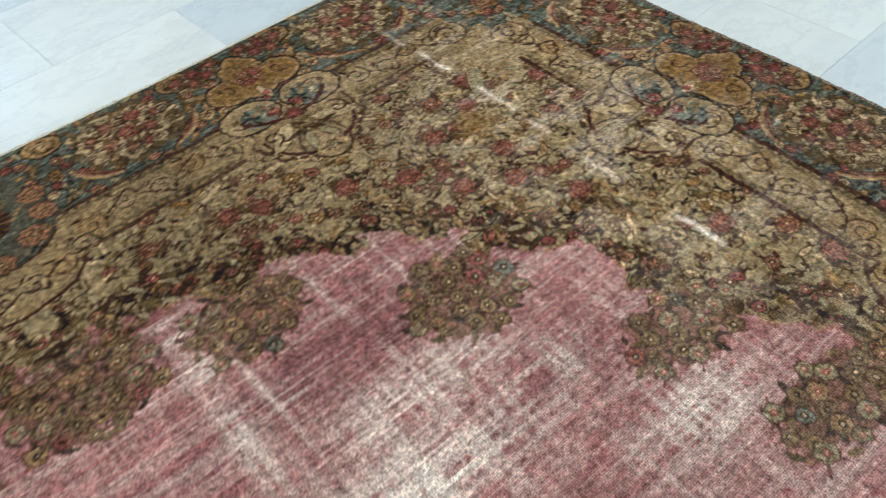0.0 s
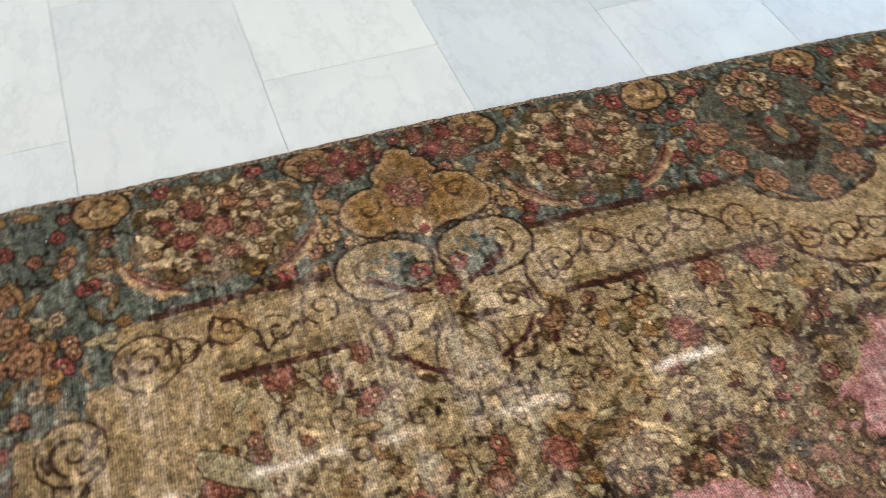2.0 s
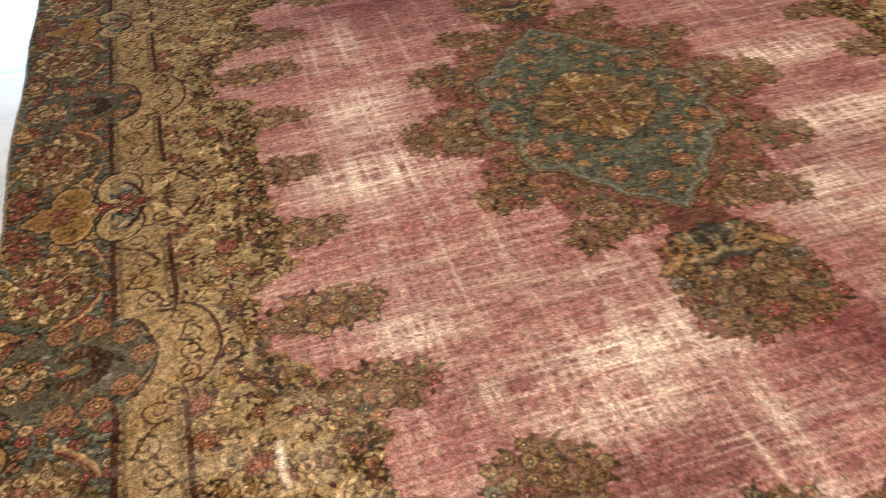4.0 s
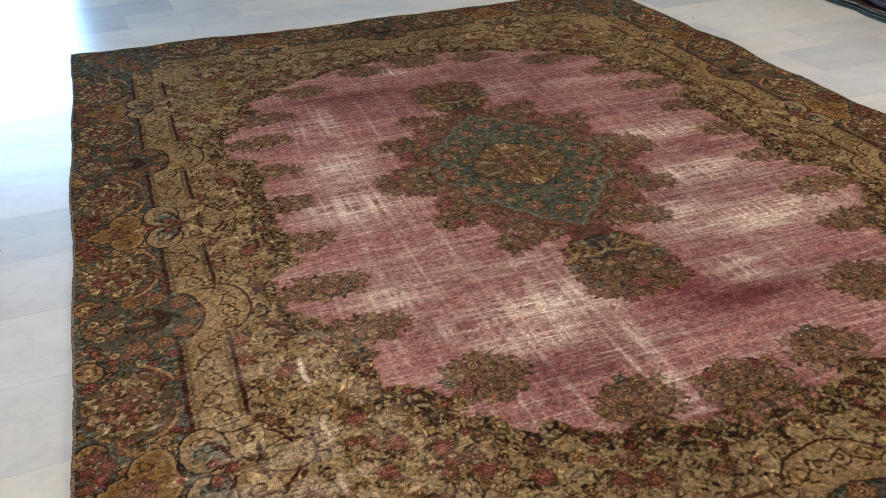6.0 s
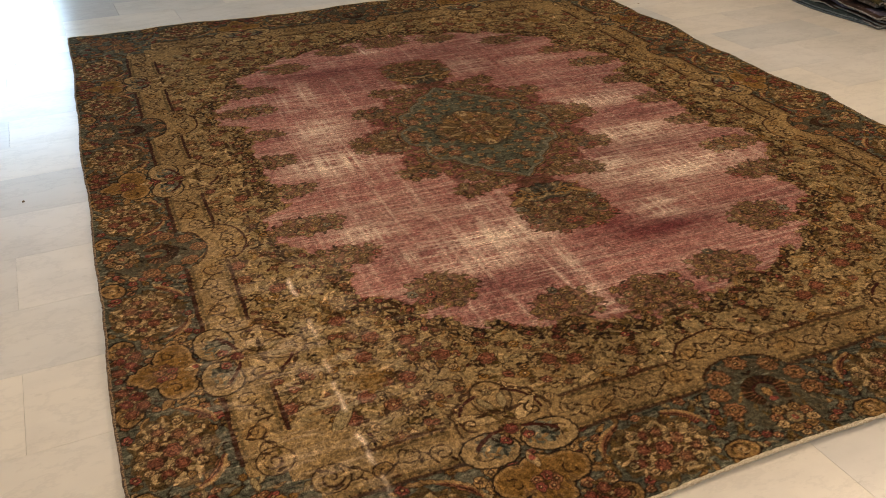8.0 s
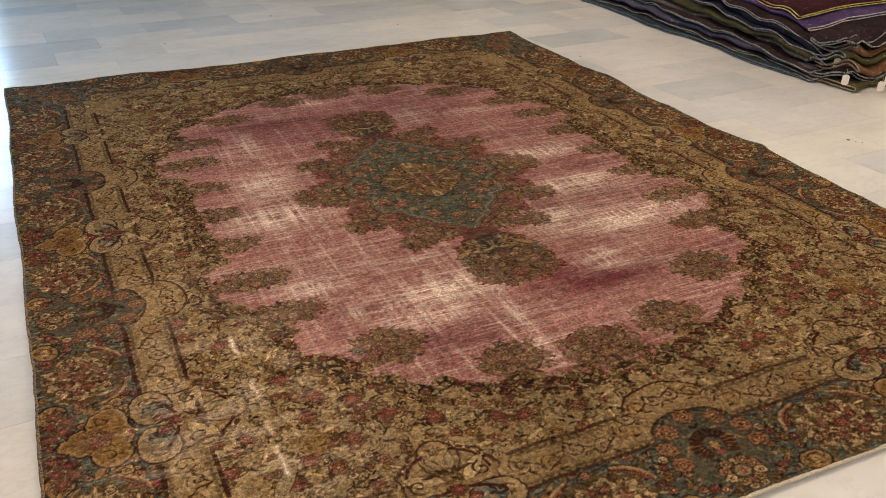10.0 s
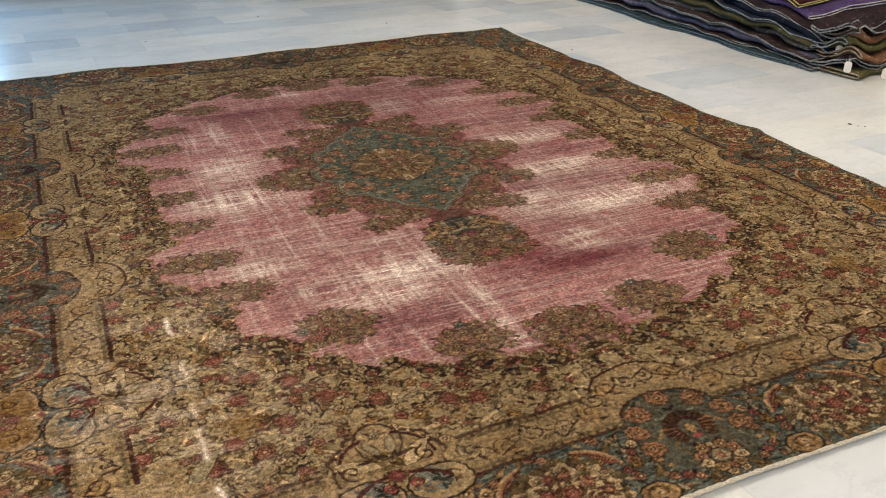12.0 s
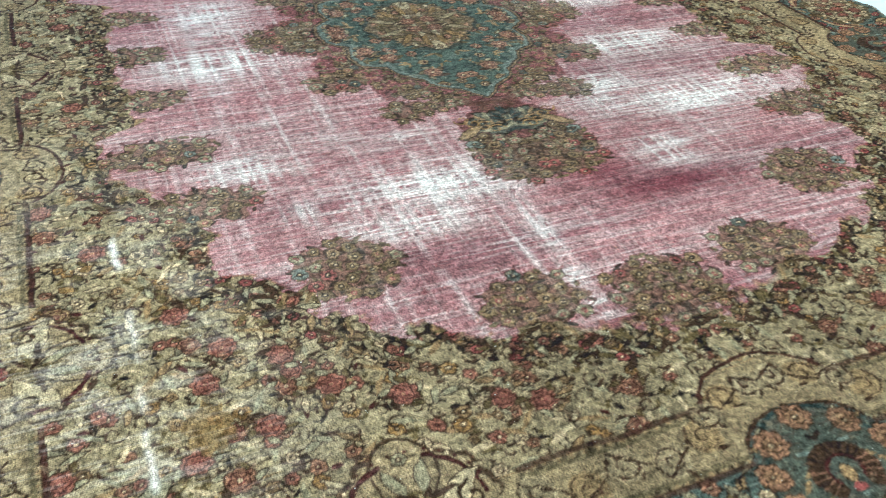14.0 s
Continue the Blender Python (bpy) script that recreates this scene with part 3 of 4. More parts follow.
def bars(side, a0, a1, start_in=0.0, end_in=0.0):
    """Straight stretch of the band: dotted wine-red bars outside and inside, a rolling vine between."""
    strong = 1.0 if side == "side" else 0.55
    for depth, wide, lo, hi, way in ((0.232, 0.0085, a0, a1, 1), (0.349, 0.0075, a0 + start_in, a1 + end_in, -1)):
        p, q = place(side, lo, depth), place(side, hi, depth)
        stroke([p, q], wide + 0.004, BROWN, None, strong)
        stroke([p, q], wide, blend((WINE, 0.55), (BROWN, 0.45)), None, strong)
        p, q = place(side, lo, depth + way * 0.014), place(side, hi, depth + way * 0.014)
        stroke([p, q], 0.009, blend((MOSS, 0.8), (TEAL, 0.2)), None, 0.75)
        for t in np.arange(lo + 0.006, hi, 0.011):
            disc(*place(side, t, depth + way * 0.008), 0.0028, GOLD if round(t * 91) % 2 else DARK, None, 1.0, 0.8)
    n = max(2, round((a1 - a0) / 0.068))
    vine(side, [(a0 + (k + 0.5) * (a1 - a0) / n, 0.291 + 0.010 * (-1) ** k) for k in range(n)])


def vine(side, spots, size=0.031):
    """A rolling brown line that winds into a spiral at each spot, on paler and deeper gold."""
    for k, (a, depth) in enumerate(spots):
        x, y = place(side, a, depth)
        disc(x, y, size, blend((MUSTARD, 0.6), (GOLD, 0.4)) if k % 3 == 1 else PALE, None, 1.0, 0.40)
    for k, (a, depth) in enumerate(spots):
        x, y = place(side, a, depth)
        hand = 1 if k % 2 else -1
        start = heading(side, -0.6, -hand * 0.8)
        spiral(x, y, size, start, hand if side == "side" else -hand, 1.45, 0.0036)
        if k:
            px, py = place(side, *spots[k - 1])
            ex, ey = x + size * math.cos(start), y + size * math.sin(start)
            pa = heading(side, -0.6, hand * 0.8)
            stroke([(px + size * math.cos(pa), py + size * math.sin(pa)), ((px + x) / 2, (py + y) / 2), (ex, ey)], 0.0040, BROWN)
        leaf(x + 0.5 * size, y - 0.9 * size, 0.011, 0.0040, 2.0 + k, BROWN, None)


# inner ground: stems first, then pale leaves, small flowers and roses
def inner_stems(x, y, pick, a, b, c):
    sprig(x, y, 0.030 + 0.020 * c, 6.3 * a, inner, DARK if b < 0.35 else BROWN if b < 0.8 else MOSS)


def inner_fill(x, y, pick, a, b, c):
    if pick < 0.34:
        leaf(x, y, 0.016 + 0.014 * a, 0.0052, 6.3 * b, CREAM if c < 0.18 else PALE if c < 0.45 else SAGE if c < 0.8 else GOLD, BROWN if a < 0.35 else None, inner)
    elif pick < 0.46:
        spiral(x, y, 0.013 + 0.010 * a, 6.3 * b, 1 if c < 0.5 else -1, 1.1, 0.0034, BROWN, inner)
    elif pick < 0.58:
        flower(x, y, 0.008 + 0.006 * a, 5, MUSTARD if b < 0.4 else CREAM if b < 0.7 else GOLD, BROWN, BROWN, 6 * c, inner)
    elif pick < 0.70:
        flower(x, y, 0.008 + 0.007 * a, 5, DUSTY if b < 0.5 else SALMON, WINE, BROWN, 6 * c, inner)
    elif pick < 0.84:
        leaf(x, y, 0.011, 0.0050, 6.3 * b, WINE if c < 0.35 else MOSS if c < 0.7 else DARK, None, inner)


def blossom(x, y, pick, a, b, c):
    if pick < 0.50:
        rose(x, y, 0.014 + 0.009 * a, DUSTY if b < 0.45 else SALMON if b < 0.7 else GOLD, inner, 6 * c)
    elif pick < 0.6:
        for k in range(4):
            leaf(x + 0.030 * (k - 1.5) * math.cos(6 * a), y + 0.030 * (k - 1.5) * math.sin(6 * a), 0.013, 0.009, 6.3 * b + k, OCHRE if k % 2 else MOSS, BROWN, inner)


scatter(0.044, inner, inner_stems, 33)
scatter(0.0270, inner, inner_fill, 31)
scatter(0.105, inner, blossom, 37)

# the acanthus that edges the field: dark C-scrolls, curling leaves and small red flowers
rim_on = (np.clip((inset + 0.085) / 0.02, 0, 1) * np.clip((0.022 - inset) / 0.01, 0, 1) > 0.5).astype(float)


def rim_fill(x, y, pick, a, b, c):
    if pick < 0.40:
        sprig(x, y, 0.042, 6.3 * a, everywhere, DARK if b < 0.25 else BROWN if b < 0.7 else MOSS)
    elif pick < 0.78:
        leaf(x, y, 0.020 + 0.010 * a, 0.0062, 6.3 * b, (GOLD, SAGE, MOSS, BROWN)[int(4 * c) % 4], DARK if a < 0.6 else None, everywhere)
    elif pick < 0.9:
        flower(x, y, 0.011, 5, ROSE if a < 0.6 else SALMON, WINE, DARK, 6 * c, everywhere)


scatter(0.0255, rim_on, rim_fill, 41)
pts = np.array(FIELD_EDGE)
jig = np.random.default_rng(77)
for k, t in enumerate(np.linspace(0.03, math.pi / 2 - 0.03, 34)):
    q = np.interp(t, np.arctan2(pts[:, 1], pts[:, 0]), np.hypot(pts[:, 0], pts[:, 1])) + jig.uniform(0.0, 0.062)
    sx, sy = MX - q * math.cos(t) + jig.normal(0, 0.008), MY - q * math.sin(t) + jig.normal(0, 0.008)
    hand, size = 1 if k % 2 else -1, jig.uniform(0.020, 0.040)
    start = t + math.pi + jig.uniform(-1.4, 1.4)
    spiral(sx, sy, size, start, hand, jig.uniform(0.6, 1.05), 0.0056, DARK if k % 3 else BROWN, inner)
    for m in range(4):
        f = start + hand * 0.9 * m
        leaf(sx + 1.05 * size * math.cos(f), sy + 1.05 * size * math.sin(f), jig.uniform(0.010, 0.018), 0.0058, f + 0.7 * hand, (DARK, MOSS, SAGE, BROWN)[(m + k) % 4], None, everywhere)
    if k % 2:
        flower(sx, sy, 0.010, 5, DUSTY if k % 4 == 1 else GOLD, WINE, DARK, k, inner)

for side in ("side", "end"):
    mid, palm = CLUSTER[side], PALM[side]
    bars(side, 0.410, palm - 0.135, 0.075, 0.0)
    bars(side, palm + 0.125, mid - 0.120, 0.030, -0.010)
    arc(side, mid, 0.245, 0.108, 0.062, -1.45, 1.45, 0.007, BROWN)
    arc(side, mid, 0.335, 0.125, 0.090, -1.5, 1.5, 0.007, blend((WINE, 0.5), (BROWN, 0.5)))
    vine(side, [(mid + f * 0.128, 0.292 + 0.080 * math.sqrt(max(0, 1 - (f * 0.86) ** 2))) for f in (-1.0, -0.62, -0.2, 0.2, 0.62, 1.0)], 0.027)
    bouquet(side, 0.5 * (mid - 0.175 + palm + 0.13), 1)
    bouquet(side, palm - 0.275, 2)
    if side == "side":
        bars(side, mid + 0.120, MY - 0.125, 0.010, -0.03)
        bouquet(side, 1.650, 3)
        palmette(side, MY)
    cluster(side, mid)
    palmette(side, palm)
# the corner: a fan of orange flowers, held by two gold curls
for k, (cx, cy) in enumerate(((0.075, 0.075), (0.150, 0.215), (0.215, 0.150), (0.205, 0.235), (0.255, 0.262), (0.262, 0.205), (0.120, 0.150), (0.150, 0.105))):
    flower(cx, cy, 0.028, 8, blend((SALMON, 0.8), (MOSS, 0.2)), GOLD, BROWN, k)
    flower(cx, cy, 0.017, 7, blend((SALMON, 0.5), (GOLD, 0.5)), BROWN, BROWN, 2 * k)
for cx, cy, hand in ((0.300, 0.395, 1), (0.395, 0.300, -1)):
    disc(cx, cy, 0.043, BROWN)
    disc(cx, cy, 0.039, BAND_GOLD)
    spiral(cx, cy, 0.031, 1.0, hand, 1.4, 0.005)
    for k in range(6):
        leaf(cx + 0.030 * math.cos(k), cy + 0.030 * math.sin(k), 0.014, 0.005, 1.3 * k, (CREAM, MOSS, BROWN)[k % 3])
leaf(0.47, 0.47, 0.060, 0.018, math.pi / 4, SAGE, BROWN, inner)
for cx, cy in ((0.651, 0.550), (0.576, 0.667), (0.540, 0.520), (0.620, 0.740), (0.760, 0.600), (0.700, 0.690), (0.560, 0.840), (0.860, 0.545), (0.452, 1.060), (0.461, 1.654), (1.060, 0.455)):
    rose(cx, cy, 0.023, DUSTY, inner, cx * 9)
blob("side", 0.576, 0.568, 0.050, 0.035, blend((MOSS, 0.5), (MUSTARD, 0.5)), inner, 0.8, 0.1)

# the open field, its bunches of flowers and the medallion
ART[:] += (np.array(PINK) - ART) * (FIELD * (1 - np.clip((0.020 - inset) / 0.02, 0, 1) * (value_noise((QY, QX), 9, 9, 12, 2) > 0.52)))[..., None]


def bunch(x, y, rx, ry, seed, teal=0.25, red=0.15, base=(0.150, 0.105, 0.046)):
    """A bunch of small olive and gold flowers, dark leaves between, with a lobed outline."""
    r = np.random.default_rng(seed)
    n = max(8, int(rx * ry / 0.00040))
    w = window(x - 1.4 * rx, x + 1.4 * rx, y - 1.4 * ry, y + 1.4 * ry)
    u, v = (DX[w] - x) / rx, (DY[w] - y) / ry
    t = np.arctan2(v, u)
    edge = 0.90 + 0.10 * np.sin(5 * t + seed) + 0.08 * np.sin(9 * t + 2.1 * seed)
    lay(w, (edge - np.hypot(u, v)) * min(rx, ry), blend((base, 0.8), (WINE, 0.2)), 0.62)
    for k in range(2 * n):
        q, t = math.sqrt((k + 0.5) / (2 * n)) * 1.04, 2.39996 * k + 0.3
        leaf(x + rx * q * math.cos(t), y + ry * q * math.sin(t), r.uniform(0.010, 0.018), 0.0055, r.uniform(0, 6.3), (DARK, base, MOSS, BROWN)[k % 4], None)
    for k in range(n):
        q, t = math.sqrt((k + 0.5) / n), 2.39996 * k
        px, py = x + rx * q * math.cos(t) + r.normal(0, 0.003), y + ry * q * math.sin(t) + r.normal(0, 0.003)
        p = r.random()
        col = (SKY if r.random() < 0.4 else TEAL) if p < 0.6 * teal else ROSE if p < 0.6 * (teal + red) else blend((MOSS, 0.5), (GOLD, 0.5)) if p < 0.62 else GOLD if p < 0.80 else SAGE
        flower(px, py, r.uniform(0.0115, 0.0165), 5, col, DARK if p < 0.7 else ROSE, BROWN, 6 * r.random())


BUNCHES = ((0.622, 1.379, 0.112, 0.058, 0.05), (0.675, 1.150, 0.104, 0.060, 0.35), (0.875, 0.872, 0.100, 0.082, 0.25), (1.160, 0.672, 0.095, 0.074, 0.35),
           (1.395, 0.622, 0.092, 0.086, 0.02), (0.635, 1.640, 0.070, 0.046, 0.2), (0.630, 1.885, 0.062, 0.036, 0.2))
for k, (bx, by, brx, bry, bt) in enumerate(BUNCHES):
    bunch(bx, by, brx * 1.08, bry * 1.10, 100 + k, bt)

# deeper red round the medallion, with salmon tendrils
MEDALLION = ((0.30, 0.0), (0.295, 0.055), (0.245, 0.10), (0.262, 0.165), (0.24, 0.225), (0.188, 0.25), (0.172, 0.30), (0.118, 0.345), (0.104, 0.39), (0.052, 0.425), (0.0, 0.485))
mrho = polar(fx, fy, MEDALLION)
mdist = mrho - np.hypot(fx, fy)
halo = np.clip((mdist + 0.120 + 0.10 * (value_noise((QY, QX), 26, 26, 6, 2) - 0.5)) / 0.03, 0, 1)
lay(full, (halo - 0.5) * STEP * 2, blend((CRIMSON, 0.55), (PINK, 0.20), (MOSS, 0.25)), 0.80)


def halo_fill(x, y, pick, a, b, c):
    if pick < 0.40:
        sprig(x, y, 0.036, 6.3 * a, halo, SALMON if b < 0.25 else MOSS if b < 0.8 else WINE)
    elif pick > 0.80:
        flower(x, y, 0.009 + 0.004 * b, 5, GOLD if c < 0.5 else MOSS, DARK, BROWN, 6 * a, halo)
    elif pick < 0.65:
        leaf(x, y, 0.016, 0.0055, 6.3 * a, MOSS if b < 0.6 else BROWN, None, halo)


scatter(0.0215, halo, halo_fill, 47)
for k, (bx, by, brx, bry) in enumerate(((0.985, 1.885, 0.075, 0.075), (1.062, 1.845, 0.050, 0.060), (1.075, 1.603, 0.082, 0.062), (1.140, 1.700, 0.040, 0.040), (1.195, 1.405, 0.070, 0.048),
                                        (1.300, 1.430, 0.055, 0.046), (1.245, 1.500, 0.038, 0.034))):
    bunch(bx, by, brx, bry, 150 + k, 0.15, 0.15)
# pendant: a wine ground, a teal cartouche with gold scrolls, and a large bunch below
blob("side", 1.230, MX, 0.190, 0.120, blend((WINE, 0.35), (CRIMSON, 0.35), (MOSS, 0.30)), everywhere, 0.75, 0.10, 2)
bunch(1.395, 1.110, 0.136, 0.090, 170, 0.2, 0.2)
bunch(1.330, 1.215, 0.060, 0.036, 174, 0.2, 0.2)
bunch(1.305, 1.165, 0.050, 0.045, 173, 0.2, 0.2)
blob("side", 1.292, MX, 0.062, 0.112, DARK, everywhere, 0.9, 0.10, 1)
blob("side", 1.292, MX, 0.055, 0.104, blend((TEAL, 0.7), (MOSS, 0.3)), everywhere, 0.95, 0.10, 1)
for k in range(20):
    q, t = math.sqrt((k + 0.5) / 20), 2.4 * k
    leaf(MX - abs(0.098 * q * math.cos(t)), 1.292 + 0.050 * q * math.sin(t), 0.022, 0.006, 1.9 * k, (GOLD, DARK, SAGE, DEEP)[k % 4], BROWN if k % 2 else None)
for k in range(4):
    spiral(MX - 0.045 - 0.022 * k, 1.262 + 0.020 * k, 0.022, k, 1, 1.1, 0.0045, MUSTARD)
leaf(1.298, 1.262, 0.045, 0.014, 0.5, GOLD, DARK)

# scalloped teal medallion with a gold heart
rough_edge = 0.010 * (value_noise((QY, QX), 10, 10, 5, 2) - 0.5)
lay(full, mdist + 0.010 + rough_edge, DARK, 0.85)
lay(full, mdist + 0.004 + rough_edge, GOLD, 0.7)
lay(full, mdist - 0.001 + rough_edge, DARK, 0.8)
lay(full, mdist - 0.005 + rough_edge, blend((SKY, 0.55), (TEAL, 0.45)))
lay(full, mdist - 0.022 + 3 * rough_edge, (0.080, 0.098, 0.078))
med = np.clip((mdist - 0.016) / STEP, 0, 1)


def med_fill(x, y, pick, a, b, c):
    if pick < 0.22:
        flower(x, y, 0.012 + 0.007 * a, 6, SALMON if b < 0.5 else GOLD, WINE, DARK, 6 * c, med)
    elif pick < 0.55:
        leaf(x, y, 0.020, 0.0065, 6.3 * a, MOSS if b < 0.4 else DEEP if b < 0.8 else GOLD, None, med)
    elif pick < 0.8:
        sprig(x, y, 0.036, 6.3 * a, med, DEEP if b < 0.6 else MUSTARD)


scatter(0.027, med, med_fill, 51)
for rx, ry in ((1.250, 1.705), (1.330, 1.590), (1.165, 1.880), (1.200, 1.760)):
    rose(rx, ry, 0.024, SALMON, med, rx * 7)
mh = (fx / 0.165) ** 1.25 + (fy / 0.195) ** 1.25 + 0.45 * (value_noise((QY, QX), 14, 14, 8, 2) - 0.5)
heart = np.clip((1.0 - mh) * 0.10 / STEP, 0, 1)
lay(full, (1.08 - mh) * 0.10, DARK, 0.55)
lay(full, (1.0 - mh) * 0.10, blend((GOLD, 0.30), (MOSS, 0.50), (SALMON, 0.2)), 0.75)


def heart_fill(x, y, pick, a, b, c):
    if pick < 0.35:
        flower(x, y, 0.012 + 0.007 * a, 6, SALMON if b < 0.7 else GOLD, WINE, BROWN, 6 * c, heart)
    else:
        leaf(x, y, 0.024, 0.008, 6.3 * a, PALE if b < 0.12 else MOSS if b < 0.55 else GOLD if b < 0.75 else SALMON, BROWN, heart)


scatter(0.026, heart, heart_fill, 61)
for k in range(3):
    t = 0.35 + 0.5 * k
    leaf(MX - 0.105 * math.cos(t), MY - 0.120 * math.sin(t), 0.040, 0.010, t, blend((PALE, 0.6), (MOSS, 0.4)) if k == 0 else OCHRE, BROWN)
rose(MX - 0.03, MY - 0.03, 0.022, SALMON)

# ---------------------------------------------------------------- the whole carpet, with its wear
HALF = np.concatenate([ART, ART[:, ::-1]], 1)
DYE = np.concatenate([HALF, HALF[::-1]], 0)
# the weaver's hand: no line is quite straight
wi = np.arange(DYE.shape[0])[:, None] + 2.6 * CELL * (value_noise(DYE.shape[:2], 20, 20, 65, 2) - 0.5)
wj = np.arange(DYE.shape[1])[None] + 2.6 * CELL * (value_noise(DYE.shape[:2], 20, 20, 66, 2) - 0.5)
DYE = DYE[np.clip(wi.round().astype(int), 0, DYE.shape[0] - 1), np.clip(wj.round().astype(int), 0, DYE.shape[1] - 1)]
FIELD_W = np.concatenate([FIELD, FIELD[:, ::-1]], 1)
FIELD_W = np.concatenate([FIELD_W, FIELD_W[::-1]], 0)
NY, NX = DYE.shape[:2]
U, V = np.meshgrid((np.arange(NX) + 0.5) * RUG_W / NX, (np.arange(NY) + 0.5) * RUG_L / NY)
bare = FIELD_W * (np.abs(DYE - np.array(PINK)).sum(-1) < 0.02)

# washes of stronger and weaker red across the weft
wash = value_noise((NY, NX), 28, 320, 71, 4)
DYE += (np.array(CRIMSON) - DYE) * (bare * np.clip((wash - 0.47) * 3.4, 0, 0.68))[..., None]
deep = np.exp(-(((U - 1.62) / 0.20) ** 2 + ((V - 0.93) / 0.060) ** 2)) + 0.8 * np.exp(-(((U - 1.50) / 0.10) ** 2 + ((V - 1.02) / 0.05) ** 2)) \
    + 0.6 * np.exp(-(((U - 1.62) / 0.5) ** 2 + ((V - 2.62) / 0.20) ** 2)) + 0.5 * np.exp(-(((U - 1.0) / 0.3) ** 2 + ((V - 2.75) / 0.16) ** 2))
DYE += (np.array(CRIMSON) * 0.8 - DYE) * (bare * np.clip(deep, 0, 0.85) * (0.6 + 0.4 * wash))[..., None]
# bald patches where the pale foundation shows: centre, half sizes, strength
BALD = ((0.82, 1.80, 0.16, 0.09, 1.0), (0.88, 2.53, 0.05, 0.16, 0.75), (0.80, 2.45, 0.05, 0.10, 0.7), (0.84, 2.10, 0.12, 0.16, 0.75), (0.77, 1.26, 0.10, 0.07, 0.85),
        (0.95, 1.33, 0.18, 0.05, 0.5), (1.15, 1.09, 0.19, 0.09, 0.95), (1.04, 0.97, 0.16, 0.05, 0.85), (1.265, 0.66, 0.024, 0.09, 0.85), (1.278, 0.86, 0.022, 0.13, 0.7),
        (1.94, 1.62, 0.20, 0.07, 1.0), (1.93, 1.28, 0.24, 0.085, 1.0), (1.70, 1.37, 0.12, 0.10, 0.95), (1.70, 1.05, 0.08, 0.07, 0.9), (1.95, 1.97, 0.20, 0.07, 0.9),
        (1.65, 2.60, 0.10, 0.09, 0.9), (1.95, 2.57, 0.14, 0.06, 0.8), (1.29, 3.04, 0.05, 0.05, 0.9), (0.87, 1.06, 0.06, 0.04, 0.8), (1.15, 1.30, 0.12, 0.03, 0.6))
bald = np.zeros((NY, NX))
for px, py, rx, ry, k in BALD:
    bald = np.maximum(bald, k * np.exp(-(np.abs((U - px) / rx) ** 2 + np.abs((V - py) / ry) ** 2) * 0.50))
for lx in (0.79, 0.90, 1.02, 1.20, 1.28):
    bald = np.maximum(bald, 0.52 * np.exp(-((U - lx - 0.02 * np.sin(3 * V)) / 0.014) ** 2) * (V < 2.7) * (V > 0.62))
weft = value_noise((NY, NX), 1.3, 15, 81, 1)
warp = value_noise((NY, NX), 34, 2.2, 82, 2)
patch = value_noise((NY, NX), 12, 20, 83, 3)
streak = value_noise((NY, NX), 5, 90, 84, 3)
line_x = value_noise((NY, NX), 1.7, 44, 85, 1)
line_y = value_noise((NY, NX), 60, 2.6, 86, 1)
hatch = np.maximum(0.95 * line_x, line_y) + 0.55 * (patch - 0.5) + 0.35 * (weft - 0.5)
worn = np.clip(bald * np.clip(1.12 * hatch - 0.02 + 0.5 * (streak - 0.5), 0, 1.05), 0, 1)
pale = 0.11 + 0.46 * np.clip(line_x - 0.55, 0, 1) + 0.55 * np.clip(streak - 0.54, 0, 1) + 0.5 * np.clip(line_y - 0.66, 0, 1) + 0.35 * np.clip(weft - 0.6, 0, 1)
worn = np.maximum(worn, np.clip(pale, 0, 0.55))
worn *= 1 - 0.8 * np.clip(deep, 0, 1)
worn_bare = worn * np.where(bare > 0.5, 1.0, 0.20 * FIELD_W)
# the worn fold line through the near corner, and other thin spots in the borders
fold = np.exp(-((U - 0.488 - 0.006 * np.sin(9 * V) - 0.010 * (value_noise((NY, NX), 9, 400, 87, 2) - 0.5)) / 0.0065) ** 2) * np.clip((1.14 - V) / 0.05, 0, 1) * np.clip((V - 0.10) / 0.2, 0, 1) * (0.46 + 0.65 * np.exp(-((V - 1.03) / 0.09) ** 2) + 0.5 * np.exp(-((V - 0.42) / 0.12) ** 2))
fold *= np.clip((patch - 0.38) * 5, 0, 1)
thin = np.exp(-(((U - 0.40) / 0.26) ** 2 + ((V - 0.62) / 0.55) ** 2)) * np.clip((weft - 0.55) * 1.4 + (patch - 0.45) * 2.2, 0, 0.55)
total = np.maximum(worn_bare, np.maximum(fold * 0.85, thin * 0.30))
DYE += (np.array(WARP) * (0.86 + 0.28 * weft[..., None]) - DYE) * np.clip(total, 0, 0.96)[..., None]
# uneven knots: every motif is broken up by darker and paler tufts
knot = value_noise((NY, NX), 2.4, 2.4, 93, 1)
tuft = value_noise((NY, NX), 6, 6, 94, 2)
rubbed = (1 - np.clip(total * 1.3, 0, 0.75))
DYE *= 1 + (rubbed * ((knot - 0.5) * 0.70 + (tuft - 0.5) * 0.50))[..., None]
DYE += (np.array(DARK) - DYE) * (np.clip((tuft - 0.64) * 4.5, 0, 0.5) * np.clip((knot - 0.42) * 4, 0, 1) * np.where(bare > 0.5, 0.0, 0.8))[..., None]
DYE += (np.array(CREAM) - DYE) * (np.clip((0.32 - tuft) * 4, 0, 0.4) * np.clip((knot - 0.5) * 4, 0, 1) * np.where(bare > 0.5, 0.0, 0.7))[..., None]
# faded and rubbed pile elsewhere
fade = value_noise((NY, NX), 90, 90, 91, 3)[..., None]
DYE *= 0.84 + 0.32 * fade
